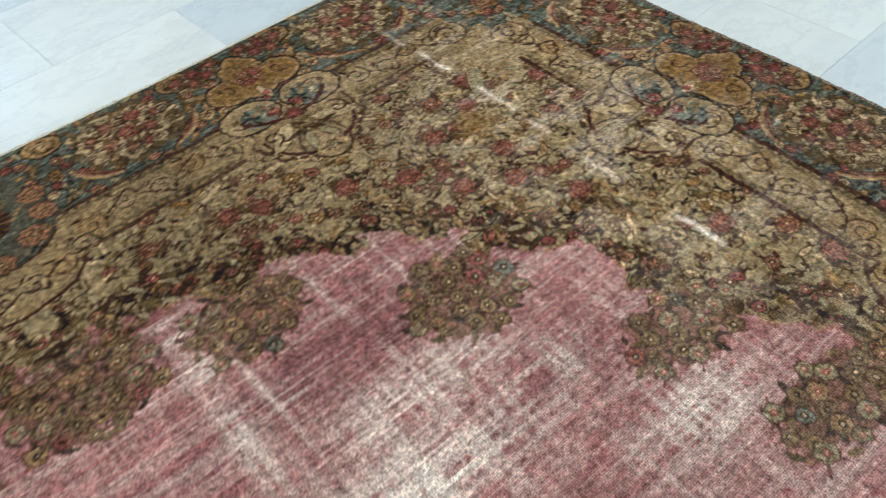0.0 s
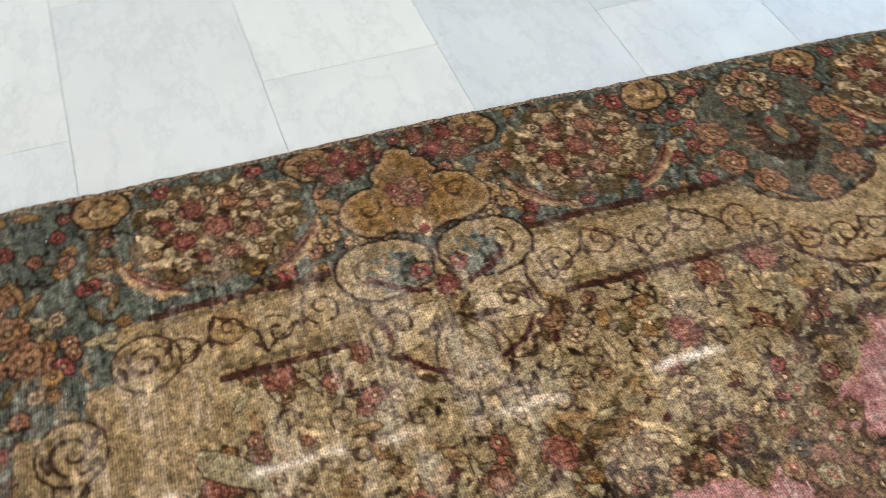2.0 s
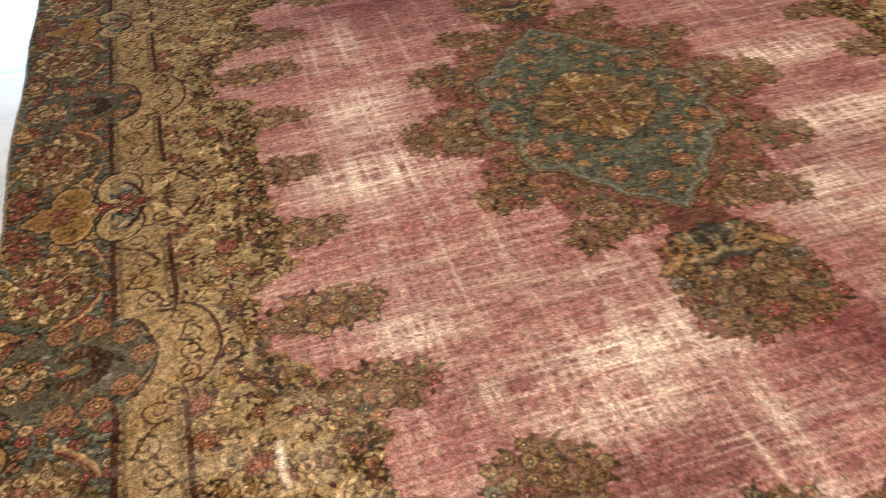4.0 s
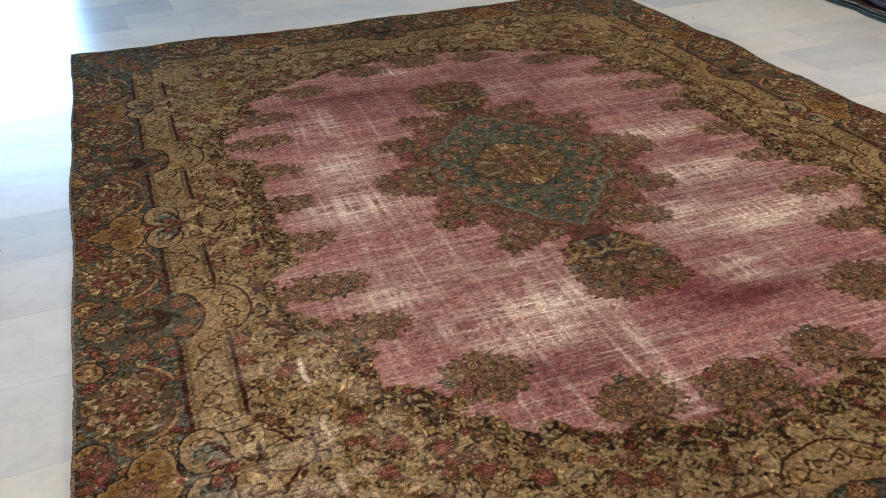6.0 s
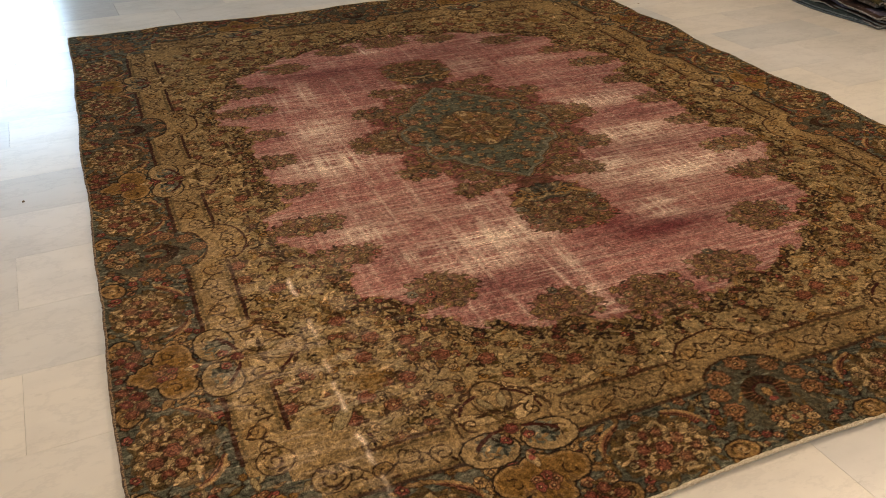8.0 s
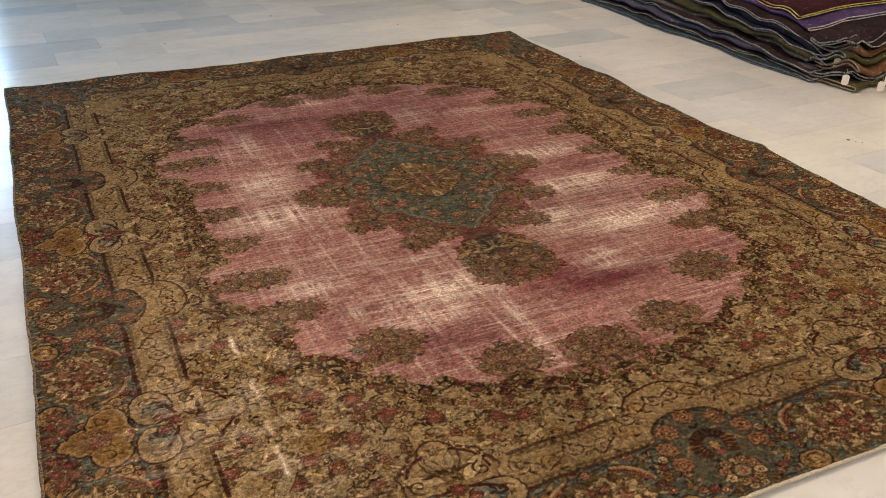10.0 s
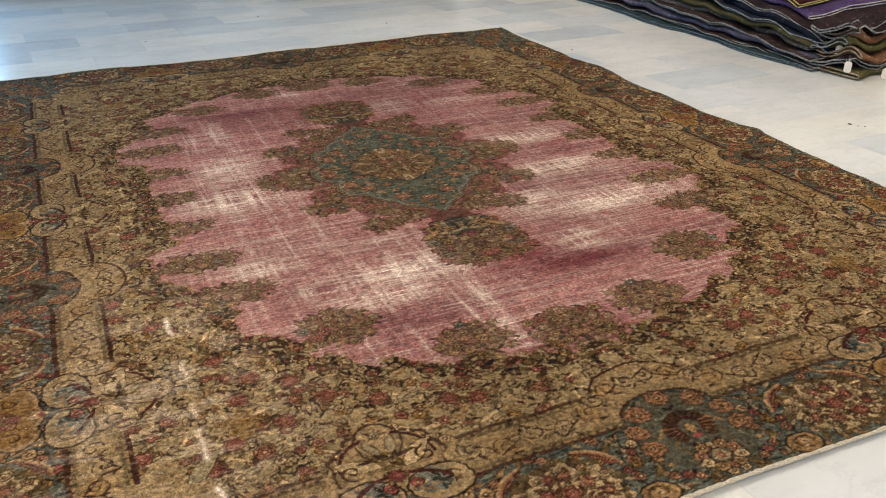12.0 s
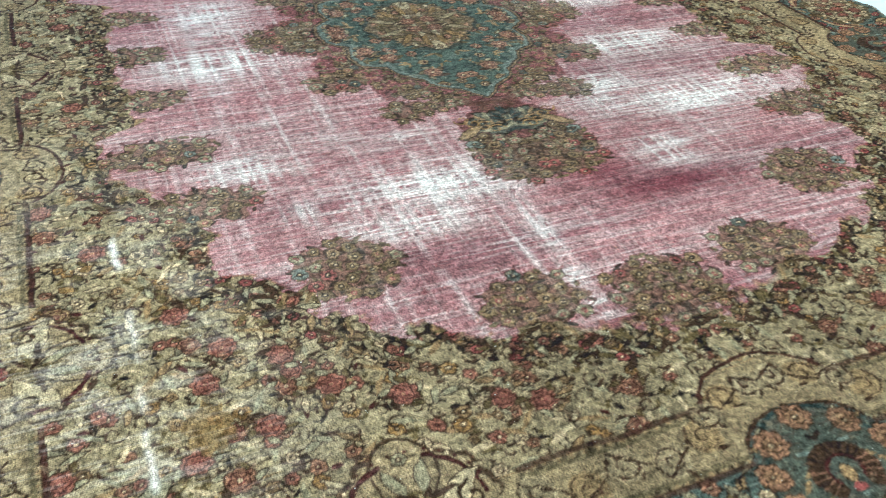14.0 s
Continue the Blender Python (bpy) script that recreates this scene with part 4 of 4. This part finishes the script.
DYE *= 0.90 + 0.20 * value_noise((NY, NX), 2.2, 2.2, 92, 1)[..., None]
# paler near corner: rubbed wool, with the pile's one-sided sheen averaged into the dye
paler = np.exp(-(((U - 0.46) / 0.36) ** 2 + ((V - 0.95) / 0.70) ** 2))[..., None]
DYE *= 1 + 0.17 * paler
DYE += (np.array(WARP) * 0.8 - DYE) * (0.10 * paler * np.clip((patch - 0.35) * 3, 0, 1)[..., None])
lum = DYE.mean(-1)
DYE *= (np.clip(lum, 0.02, 0.6) / 0.16)[..., None] ** np.where(bare > 0.5, 0.12, 0.30)[..., None] * np.array((0.88, 0.80, 0.70))
DYE = np.clip(DYE, 0.008, 0.85)


def rug_point(u, v):
    """From the design to the floor: the carpet is a little wider at its far end, with uneven edges."""
    w = 2.785 + 0.045 * v
    mid = np.exp(-((u - RUG_W / 2) / 0.7) ** 2)
    x = u * w / RUG_W - 0.028 * mid * np.clip(1.5 - 0.5 * v, 0, 1)
    y = v - 0.035 * np.sin(np.pi * v / RUG_L) - 0.085 * np.exp(-((v - 3.2) / 0.28) ** 2) + (0.024 * np.exp(-(u / 0.10) ** 2) + 0.092 * u / RUG_W) * np.clip((v - 3.2) / 0.6, 0, 1) ** 2
    side = np.clip(1 - u / 0.25, 0, 1), np.clip(1 - (RUG_W - u) / 0.25, 0, 1)
    x = x + side[0] * (0.006 * np.clip(1.6 - v, 0, 1) + 0.006 * np.sin(v * 6.1 + 0.4) * np.sin(v * 2.3) + 0.0012 * np.sin(v * 37) * np.sin(v * 4.1)) + side[1] * (0.009 * np.sin(v * 5.3) + 0.007 * np.sin(v * 11.7 + 1) + 0.022 * np.exp(-((v - 1.62) / 0.05) ** 2) + 0.003 * np.sin(v * 29) * np.sin(v * 3.3 + 1))
    ends = np.clip(1 - v / 0.25, 0, 1), np.clip(1 - (RUG_L - v) / 0.25, 0, 1)
    y = y + ends[0] * 0.006 * np.sin(u * 5.2 + 1) + ends[1] * (0.010 * np.sin(u * 4.6) + 0.006 * np.sin(u * 14.0) + 0.004 * np.sin(u * 33.0))
    return x, y


def rug_rise(u, v):
    """Soft ripples: flat in the middle, lifted a little along the edges."""
    e = np.minimum(np.minimum(u, RUG_W - u), np.minimum(v, RUG_L - v))
    lip = np.clip(1 - e / 0.22, 0, 1) ** 2
    return lip * (0.006 + 0.006 * np.sin(7.5 * v + 2.0 * u) * np.sin(2.1 * v + 5.3 * u)) * 0.9 + 0.0015 * np.sin(3 * u + 1) * np.sin(2.4 * v)


def build_rug():
    root = tagged(new("carpet"), "old hand-knotted wool carpet with worn pink field and teal medallion", "carpet")
    # knots are laid closer where the carpet is passed nearest
    cols = np.unique(np.concatenate([np.arange(0, 410), np.arange(410, NX, 2), [NX - 1]]))
    rows = np.unique(np.concatenate([np.arange(0, 880), np.arange(880, NY, 2), [NY - 1]]))
    pick = np.ix_(rows, cols)
    uu, vv = U[pick], V[pick]
    x, y = rug_point(uu, vv)
    lum = DYE[pick].mean(-1)
    z = rug_rise(uu, vv) - 0.0016 * np.clip(total[pick], 0, 1) + 0.0006 * (lum > 0.12)
    co = np.stack([x, y, z], -1).reshape(-1, 3)
    idx = np.arange(len(rows) * len(cols)).reshape(len(rows), len(cols))
    quads = np.stack([idx[:-1, :-1], idx[:-1, 1:], idx[1:, 1:], idx[1:, :-1]], -1).reshape(-1, 4)
    ring = np.concatenate([idx[0, :], idx[1:, -1], idx[-1, -2::-1], idx[-2:0:-1, 0]])
    low = co[ring].copy()
    low[:, 2] = np.maximum(co[ring][:, 2] - 0.0085, FLOOR_Z + 0.0004)
    n0, m = len(co), len(ring)
    k = np.arange(m)
    skirt = np.stack([ring, n0 + k, n0 + (k + 1) % m, ring[(k + 1) % m]], -1)
    co = np.concatenate([co, low])
    quads = np.concatenate([quads, skirt])
    me = bpy.data.meshes.new("pile")
    me.vertices.add(len(co))
    me.vertices.foreach_set("co", co.ravel())
    me.loops.add(quads.size)
    me.loops.foreach_set("vertex_index", quads.ravel())
    me.polygons.add(len(quads))
    me.polygons.foreach_set("loop_start", np.arange(len(quads)) * 4)
    me.polygons.foreach_set("use_smooth", np.ones(len(quads), bool))
    me.update(calc_edges=True)
    dye = me.color_attributes.new("dye", "FLOAT_COLOR", "POINT")
    rgba = np.ones((len(co), 4))
    rgba[:n0, :3] = DYE[pick].reshape(-1, 3)
    rgba[n0:, :3] = (0.16, 0.11, 0.06)
    dye.data.foreach_set("color", rgba.ravel())
    me.materials.append(PILE)
    part("knotted_field", me, PILE, root)
    t = np.linspace(0, 1, 420)
    for u0, name in ((0.0, "selvage"), (RUG_W, "selvage")):
        px, py = rug_point(np.full_like(t, u0), t * RUG_L)
        pz = rug_rise(np.full_like(t, u0), t * RUG_L)
        part(name, tube(name, zip(px, py, pz - 0.002), 0.0042, SELVAGE, 6, 0.25), SELVAGE, root, "dark overcast edge cord")
    for v0 in (0.0, RUG_L):
        px, py = rug_point(t * RUG_W, np.full_like(t, v0))
        pz = rug_rise(t * RUG_W, np.full_like(t, v0))
        part("end_finish", tube("end_finish", zip(px, py + (-0.002 if v0 == 0 else 0.002), pz - 0.003), 0.0046, CUT_END, 6, 0.3), CUT_END, root, "pale trimmed end of bare warps")
    return root


build_rug()

# ---------------------------------------------------------------- stacks of folded carpets
def ripple(seed, a, b):
    return noise.noise(Vector((a * 1.0 + seed * 3.7, b + seed * 1.3, seed * 0.77)))


CORDS = {
    "grey": cord("grey_binding", (0.09, 0.09, 0.09), (0.32, 0.31, 0.29), 160),
    "slate": cord("slate_binding", (0.03, 0.04, 0.05), (0.13, 0.17, 0.19), 160),
    "yellow": cord("yellow_binding", (0.30, 0.24, 0.05), (0.55, 0.47, 0.16), 160),
    "cream": cord("cream_binding", (0.34, 0.31, 0.28), (0.66, 0.62, 0.56), 120),
    "dark": cord("dark_binding", (0.03, 0.03, 0.03), (0.12, 0.11, 0.10), 160),
    "tan": cord("tan_binding", (0.22, 0.15, 0.09), (0.45, 0.34, 0.22), 160),
}
WOOLS = {
    "teal_black": woven("black_teal_wool", (0.018, 0.022, 0.024), (0.035, 0.055, 0.058)),
    "brown_black": woven("black_brown_wool", (0.022, 0.015, 0.013), (0.060, 0.036, 0.030)),
    "violet_grey": woven("violet_grey_wool", (0.050, 0.045, 0.075), (0.105, 0.095, 0.135)),
    "taupe": woven("taupe_wool", (0.075, 0.058, 0.048), (0.150, 0.120, 0.098)),
    "green_brown": woven("green_brown_wool", (0.038, 0.042, 0.016), (0.090, 0.070, 0.035)),
    "navy": woven("navy_wool", (0.010, 0.011, 0.020), (0.024, 0.026, 0.040)),
    "plum": woven("plum_brown_wool", (0.018, 0.010, 0.012), (0.046, 0.027, 0.029)),
    "purple": woven("purple_wool", (0.052, 0.030, 0.090), (0.110, 0.070, 0.165)),
    "maroon": woven("maroon_wool", (0.028, 0.008, 0.012), (0.070, 0.018, 0.024)),
    "olive": woven("olive_wool", (0.060, 0.055, 0.020), (0.135, 0.110, 0.045)),
    "rust": woven("rust_wool", (0.130, 0.058, 0.028), (0.235, 0.130, 0.070)),
    "moss": woven("moss_green_wool", (0.030, 0.036, 0.014), (0.070, 0.075, 0.032)),
    "grey_blue": woven("grey_blue_wool", (0.045, 0.052, 0.058), (0.095, 0.105, 0.110)),
}


def folded_carpet(frame_m, z, depth, length, wool, bind, front="open", leaves=2, thick=0.011, seed=1, shift=0.0, start=0.0, droop=0.0, label="", skew=0.0, crumple=0.004, reach=0.0):
    """One carpet folded on itself. Local p runs back from the front, q along the front; returns its top height."""
    gap = thick * (1.25 + 0.7 * abs(ripple(seed, 2.2, 4.4)))
    if front == "fat":                                # a loose, bulging bend
        gap, front = max(gap, thick * 1.9), "fold"
    arc = [(math.sin(t), -math.cos(t)) for t in np.linspace(0, math.pi, 7)]
    prof = []
    ahead = front == "open"
    for i in range(leaves):
        zi = z + (i + 0.5) * gap
        near, far = shift + 0.055 * ripple(seed, i * 1.7, 3), depth + shift + 0.02 * ripple(seed, i, 9)
        span = np.linspace(0, 1, 9) ** 1.6
        row = [(near + f * (far - near), zi) for f in span]
        prof += row if ahead else row[::-1]
        if i < leaves - 1:
            s = 1 if ahead else -1
            ex = far if ahead else near
            prof += [(ex + s * 0.75 * gap * a, zi + gap / 2 + b * gap / 2) for a, b in arc[1:-1]]
        ahead = not ahead
    prof = np.array(prof)
    tan = np.gradient(prof, axis=0)
    tan /= np.linalg.norm(tan, axis=1)[:, None] + 1e-9
    nor = np.stack([-tan[:, 1], tan[:, 0]], -1)
    steps = max(12, int(length / 0.045))
    verts, faces, lines = [], [], {"a": [], "b": [], "s": [], "e": []}
    n = len(prof)

    def lift(p, zz, q):
        f = max(0.0, 1 - abs(p - shift) / 0.35)
        w = (0.13 + 0.9 * zz) * 0.12 * ripple(2.0, q * 1.7, 0.0) + f * (0.012 * ripple(seed, q * 4.2, 1.0) + 0.026 * ripple(seed, q * 1.4, 6.0))
        end = max(0.0, 1 - max(0.0, min(q, reach - q)) / (0.16 + 1.2 * max(0.0, droop - 0.1)))
        w += crumple * (1.3 * ripple(4.0, q * 6, p * 5) + 0.25 * ripple(seed + 3, q * 17, p * 13)) * min(1.0, max(0.0, zz - FLOOR_Z) / 0.05)
        return p + skew * q + f * 0.085 * ripple(seed, q * 1.3, 5.0) + f * (0.022 + 0.8 * crumple) * ripple(seed, q * 5, 7.0), max(zz + w * (zz > 0.03) - droop * zz * end**2 - 0.35 * f * droop * zz, FLOOR_Z + thick / 2)

    for k in range(steps + 1):
        q0 = start + length * k / steps
        for sgn in (1, -1):
            for (p, zz), (npx, npz) in zip(prof, nor):
                q = q0 + (0.02 * ripple(seed, p * 3, 11.0) if k in (0, steps) else 0)
                pp, z2 = lift(p, zz, q0)
                verts.append((pp + sgn * npx * thick / 2, q, z2 + sgn * npz * thick / 2))
        for key, idx in (("a", 0), ("b", n - 1)):
            pp, z2 = lift(*prof[idx], q0)
            lines[key].append((pp, q0, z2))
        if k in (0, steps):
            for p, zz in prof:
                pp, z2 = lift(p, zz, q0)
                lines["s" if k == 0 else "e"].append((pp, q0 + 0.02 * ripple(seed, p * 3, 11.0), z2))
        if k:
            b0, b1 = (k - 1) * 2 * n, k * 2 * n
            for i in range(n - 1):
                faces.append((b0 + i, b0 + i + 1, b1 + i + 1, b1 + i))
                faces.append((b0 + n + i + 1, b0 + n + i, b1 + n + i, b1 + n + i + 1))
            faces.append((b0 + n, b0, b1, b1 + n))
            faces.append((b0 + n - 1, b0 + 2 * n - 1, b1 + 2 * n - 1, b1 + n - 1))
    last = steps * 2 * n
    for i in range(n - 1):
        faces.append((i + 1, i, n + i, n + i + 1))
        faces.append((last + i, last + i + 1, last + n + i + 1, last + n + i))
    root = tagged(new("folded_carpet"), label, "carpet", "stacked folded carpets")
    root.matrix_world = frame_m
    part("folded_cloth", mesh_from("folded_cloth", verts, faces, WOOLS[wool], True), None, root)
    for key, pts in lines.items():
        fine = []
        for u, v in zip(pts[:-1], pts[1:]):
            fine += [tuple(np.array(u) + (np.array(v) - np.array(u)) * f) for f in (0.0, 0.5)]
        part("edge_binding", tube("edge_binding", fine + [pts[-1]], thick * 0.38, CORDS[bind], 6, 0.25), None, root)
    return z + leaves * gap


def frame_at(x, y, px, py):
    """A frame whose p axis points along (px, py), set on the floor."""
    d = Vector((px, py, 0)).normalized()
    m = Matrix.Identity(4)
    m.col[0][:3], m.col[1][:3], m.col[3][:3] = d, Vector((-d.y, d.x, 0)), (x, y, 0)
    return m


def stack(m, rows, depth, length, seed, thick=0.011, skew=0.0, droop=0.10, crumple=0.004):
    z = FLOOR_Z
    for k, (wool, bind, front, leaves, shift, start, label) in enumerate(rows):
        z = folded_carpet(m, z, depth, length - 2 * start if start > 0 else length + abs(start) * 0.6, wool, bind, front, leaves, thick, seed + k, shift, start, droop, label, skew * k, crumple, length)
    return z


RIGHT = frame_at(3.861, 2.22, 0.9977, -0.068)
stack(RIGHT, (
    ("teal_black", "slate", "open", 2, 0.00, 0.02, "blackish teal carpet, folded, with slate edge cord"),
    ("brown_black", "grey", "open", 2, 0.03, 0.00, "dark brown folded carpet with grey edge cord"),
    ("violet_grey", "slate", "fat", 2, 0.03, 0.06, "violet-grey overdyed carpet folded in the pile"),
    ("brown_black", "grey", "open", 2, 0.02, 0.03, "dark brown carpet folded in the pile, grey edge cord"),
    ("taupe", "grey", "fat", 2, 0.05, 0.12, "taupe carpet folded with its bend outwards"),
    ("green_brown", "grey", "fat", 2, 0.08, 0.10, "green and brown carpet folded with its bend outwards"),
    ("navy", "grey", "open", 2, 0.05, 0.00, "navy blue carpet folded, grey edge cord showing"),
    ("navy", "grey", "fat", 2, 0.08, 0.03, "navy blue carpet folded with its bend outwards"),
    ("plum", "grey", "open", 2, 0.08, 0.04, "plum-brown folded carpet with grey edge cord"),
    ("purple", "cream", "fat", 2, 0.14, 0.26, "purple carpet folded, with cream stitched edge"),
    ("maroon", "yellow", "open", 2, 0.13, 0.36, "maroon carpet with yellow edge cord folded on top"),
), 1.15, 2.38, 10, 0.0100, 0.012, 0.42, 0.012)

# crumpled rust and olive ends that stick out at the near end of the pile
ENDS = frame_at(4.976, 1.98, 0.04, 1.0)
stack(ENDS, (
    ("olive", "tan", "fat", 2, 0.00, 0.02, "crumpled olive carpet folded beside the pile"),
    ("plum", "grey", "open", 2, 0.05, 0.01, "dark plum folded carpet with grey edge cord"),
    ("rust", "tan", "fat", 2, 0.02, 0.05, "rust and tan carpet folded with its bend outwards"),
    ("olive", "grey", "fat", 2, 0.04, 0.03, "olive carpet folded loosely in the pile"),
    ("rust", "grey", "fat", 2, 0.05, 0.06, "tan brown carpet folded with grey edge cord"),
    ("plum", "grey", "open", 2, 0.05, 0.02, "dark plum folded carpet with grey edge cord"),
), 0.26, 1.08, 40, 0.012, 0.0, 0.15, 0.050)

FAR_A = frame_at(1.60, 6.50, 0.06, 1.0)
stack(FAR_A, (
    ("rust", "tan", "fat", 2, 0.00, 0.02, "rust brown carpet folded at the bottom of a pile"),
    ("plum", "dark", "fat", 2, 0.03, 0.10, "plum-brown carpet folded in a far pile"),
    ("grey_blue", "slate", "open", 2, 0.05, 0.06, "grey-blue folded carpet with slate edge cord"),
    ("moss", "dark", "fold", 4, 0.06, 0.04, "moss green carpet folded in a far pile"),
    ("navy", "grey", "fold", 4, 0.06, 0.08, "navy carpet folded in a far pile"),
    ("green_brown", "dark", "fold", 4, 0.08, 0.05, "green-brown carpet folded on a far pile"),
), 1.3, 1.66, 60, 0.014)
FAR_B = frame_at(3.50, 5.52, 0.03, 1.0)
stack(FAR_B, (
    ("plum", "grey", "open", 2, 0.00, -0.06, "dark plum folded carpet with grey edge cord"),
    ("moss", "grey", "fat", 2, 0.02, 0.03, "moss green carpet folded with its bend outwards"),
    ("green_brown", "slate", "open", 2, 0.06, 0.05, "green-brown folded carpet with slate edge cord"),
    ("moss", "dark", "fold", 4, 0.04, 0.06, "moss green carpet folded in a far pile"),
    ("brown_black", "dark", "fold", 4, 0.06, 0.05, "blackish brown carpet folded on a far pile"),
), 1.3, 1.46, 80, 0.014)
FAR_C = frame_at(1.996, 6.31, 0.0, 1.0)
stack(FAR_C, (
    ("brown_black", "grey", "fold", 4, 0.00, 0.02, "blackish brown carpet folded between two piles"),
    ("moss", "grey", "fold", 4, 0.03, 0.03, "moss green carpet folded between two piles"),
    ("plum", "dark", "fold", 4, 0.03, 0.03, "plum-brown carpet folded between two piles"),
), 1.2, 0.36, 95, 0.015)
FAR_D = frame_at(3.98, 4.79, 0.998, -0.05)
stack(FAR_D, (
    ("brown_black", "dark", "open", 2, 0.06, 0.02, "blackish brown folded carpet under a green one"),
    ("moss", "grey", "fat", 2, 0.02, 0.00, "moss green carpet folded with its bend outwards"),
    ("teal_black", "grey", "fold", 4, 0.06, 0.03, "blackish teal carpet folded on a pile"),
    ("violet_grey", "slate", "fold", 4, 0.08, 0.05, "violet-grey carpet folded on a pile"),
    ("green_brown", "dark", "fold", 4, 0.10, 0.05, "green-brown carpet folded on a pile"),
), 1.2, 1.5, 110, 0.014)
LEFT_A = frame_at(-0.655, 3.27, -0.998, -0.045)
stack(LEFT_A, (
    ("plum", "dark", "fold", 3, 0.00, 0.02, "plum-brown carpet folded at the bottom of a pile"),
    ("taupe", "tan", "fat", 2, 0.03, 0.03, "taupe carpet folded with its bend outwards"),
    ("plum", "grey", "open", 2, 0.05, 0.04, "dark plum folded carpet with grey edge cord"),
    ("brown_black", "dark", "fold", 3, 0.06, 0.05, "blackish brown carpet folded on a pile"),
), 1.3, 1.40, 130, 0.014)
LEFT_B = frame_at(-0.78, 5.27, -0.998, -0.045)
stack(LEFT_B, (
    ("navy", "grey", "fold", 4, 0.00, 0.02, "blue-black carpet folded at the bottom of a pile"),
    ("maroon", "dark", "fold", 4, 0.03, 0.03, "maroon carpet folded in a pile"),
    ("grey_blue", "yellow", "open", 2, 0.05, 0.04, "grey-blue folded carpet with yellow edge cord"),
    ("maroon", "dark", "fold", 4, 0.04, 0.03, "maroon carpet folded on a pile"),
), 1.3, 1.30, 150, 0.014)


def price_tag(x, y, z, turn, lean):
    """A small paper tag with rounded corners on a loop of thread."""
    root = tagged(new("paper_tag"), "small blank white paper tag tied to a carpet edge", "tag", "paper tags")
    root.matrix_world = pose(x, y, z, lean, 0, turn)
    bm = box(-0.017, 0.017, -0.0008, 0.0008, -0.056, 0.0)
    ed = [e for e in bm.edges if abs(e.verts[0].co.y - e.verts[1].co.y) > 0.001]
    bmesh.ops.bevel(bm, geom=ed, offset=0.006, segments=3, affect="EDGES")
    part("card", bm, PAPER, root)
    part("thread", tube("thread", [(0, 0, -0.006), (0.002, 0.004, 0.012), (0.0, 0.012, 0.026)], 0.0009, CORDS["cream"], 5), None, root)


for tag in ((3.975, 2.18, 0.125, -51, -6), (3.880, 2.03, 0.085, -44, 8), (4.10, 1.95, 0.085, -60, -10), (4.03, 1.93, 0.058, -40, 14)):
    price_tag(*tag)

# ---------------------------------------------------------------- the marble floor
TILE_U, TILE_V = 0.600, 0.299
TURN = 0.040
ORIGIN = Vector((-0.18, 0.617, 0))
floor = tagged(part("floor", box(X0, X1, Y0, Y1, FLOOR_Z - 0.06, FLOOR_Z - 0.0035), GROUT), "pale grey and cream honed marble tiles in running bond", "floor", kind="structure")


def tile_mesh():
    bm = box(0.0004, TILE_U - 0.0004, 0.0004, TILE_V - 0.0004, -0.0034, 0.0)
    bmesh.ops.delete(bm, geom=[f for f in bm.faces if f.normal.z < -0.9], context="FACES")
    me = bpy.data.meshes.new("tile")
    bm.to_mesh(me)
    bm.free()
    me.materials.append(MARBLE)
    return me


TILE = tile_mesh()
tv = [v.co.copy() for v in TILE.vertices]
tf = [tuple(p.vertices) for p in TILE.polygons]
cut, sut = math.cos(TURN), math.sin(TURN)
rest_v, rest_f, count = [], [], 0
for row in range(-18, 28):
    for col in range(-9, 13):
        u = col * TILE_U + (TILE_U / 2 if row % 2 else 0.0) + 0.05 * math.sin(row * 2.7) * (row % 3 == 1)
        v = row * TILE_V
        cx, cy = ORIGIN.x + cut * (u + 0.3) - sut * (v + 0.15), ORIGIN.y + sut * (u + 0.3) + cut * (v + 0.15)
        if not (X0 + 0.31 < cx < X1 - 0.31 and Y0 + 0.17 < cy < Y1 - 0.17):
            continue
        if 0.5 < cx < 2.3 and 0.35 < cy < 3.5:
            continue                                    # hidden for good under the carpet
        m = Matrix.Translation((ORIGIN.x + cut * u - sut * v, ORIGIN.y + sut * u + cut * v, FLOOR_Z)) @ Matrix.Rotation(TURN, 4, "Z")
        near = -1.4 < cx < 4.4 and -1.2 < cy < 6.9
        if near and count < 300:
            t = new("tile", TILE)
            t.parent = floor
            t.matrix_world = m
            count += 1
        else:
            b = len(rest_v)
            rest_v += [m @ c for c in tv]
            rest_f += [tuple(b + i for i in f) for f in tf]
tagged(part("tiles_beyond", mesh_from("tiles_beyond", rest_v, rest_f, MARBLE), None, floor), kind="stuff")


def crumbs():
    """Bits of lint and grit lying about on the tiles."""
    r = random.Random(4)
    spots = [(3.326, 1.469), (3.345, 1.45), (3.315, 1.50), (-0.42, 3.3), (-0.25, 3.5), (-0.38, 1.25), (-0.2, 1.9), (3.05, 3.2), (2.4, 4.4), (0.9, 4.5), (-0.5, 4.3), (1.7, 5.0)]
    bm = bmesh.new()
    for x, y in spots:
        size = r.uniform(0.003, 0.0065)
        m = Matrix.Translation((x, y, FLOOR_Z + size * 0.45)) @ Matrix.Rotation(r.uniform(0, 6), 4, "Z") @ Matrix.Diagonal((size * r.uniform(1, 1.8), size, size * 0.45, 1))
        bmesh.ops.create_icosphere(bm, subdivisions=1, radius=1.0, matrix=m)
    for v in bm.verts:
        v.co += Vector((r.uniform(-1, 1), r.uniform(-1, 1), 0)) * 0.0012
    return tagged(part("floor_crumbs", bm, SELVAGE), "small dark bits of lint scattered on the marble", "lint", kind="stuff")


crumbs()
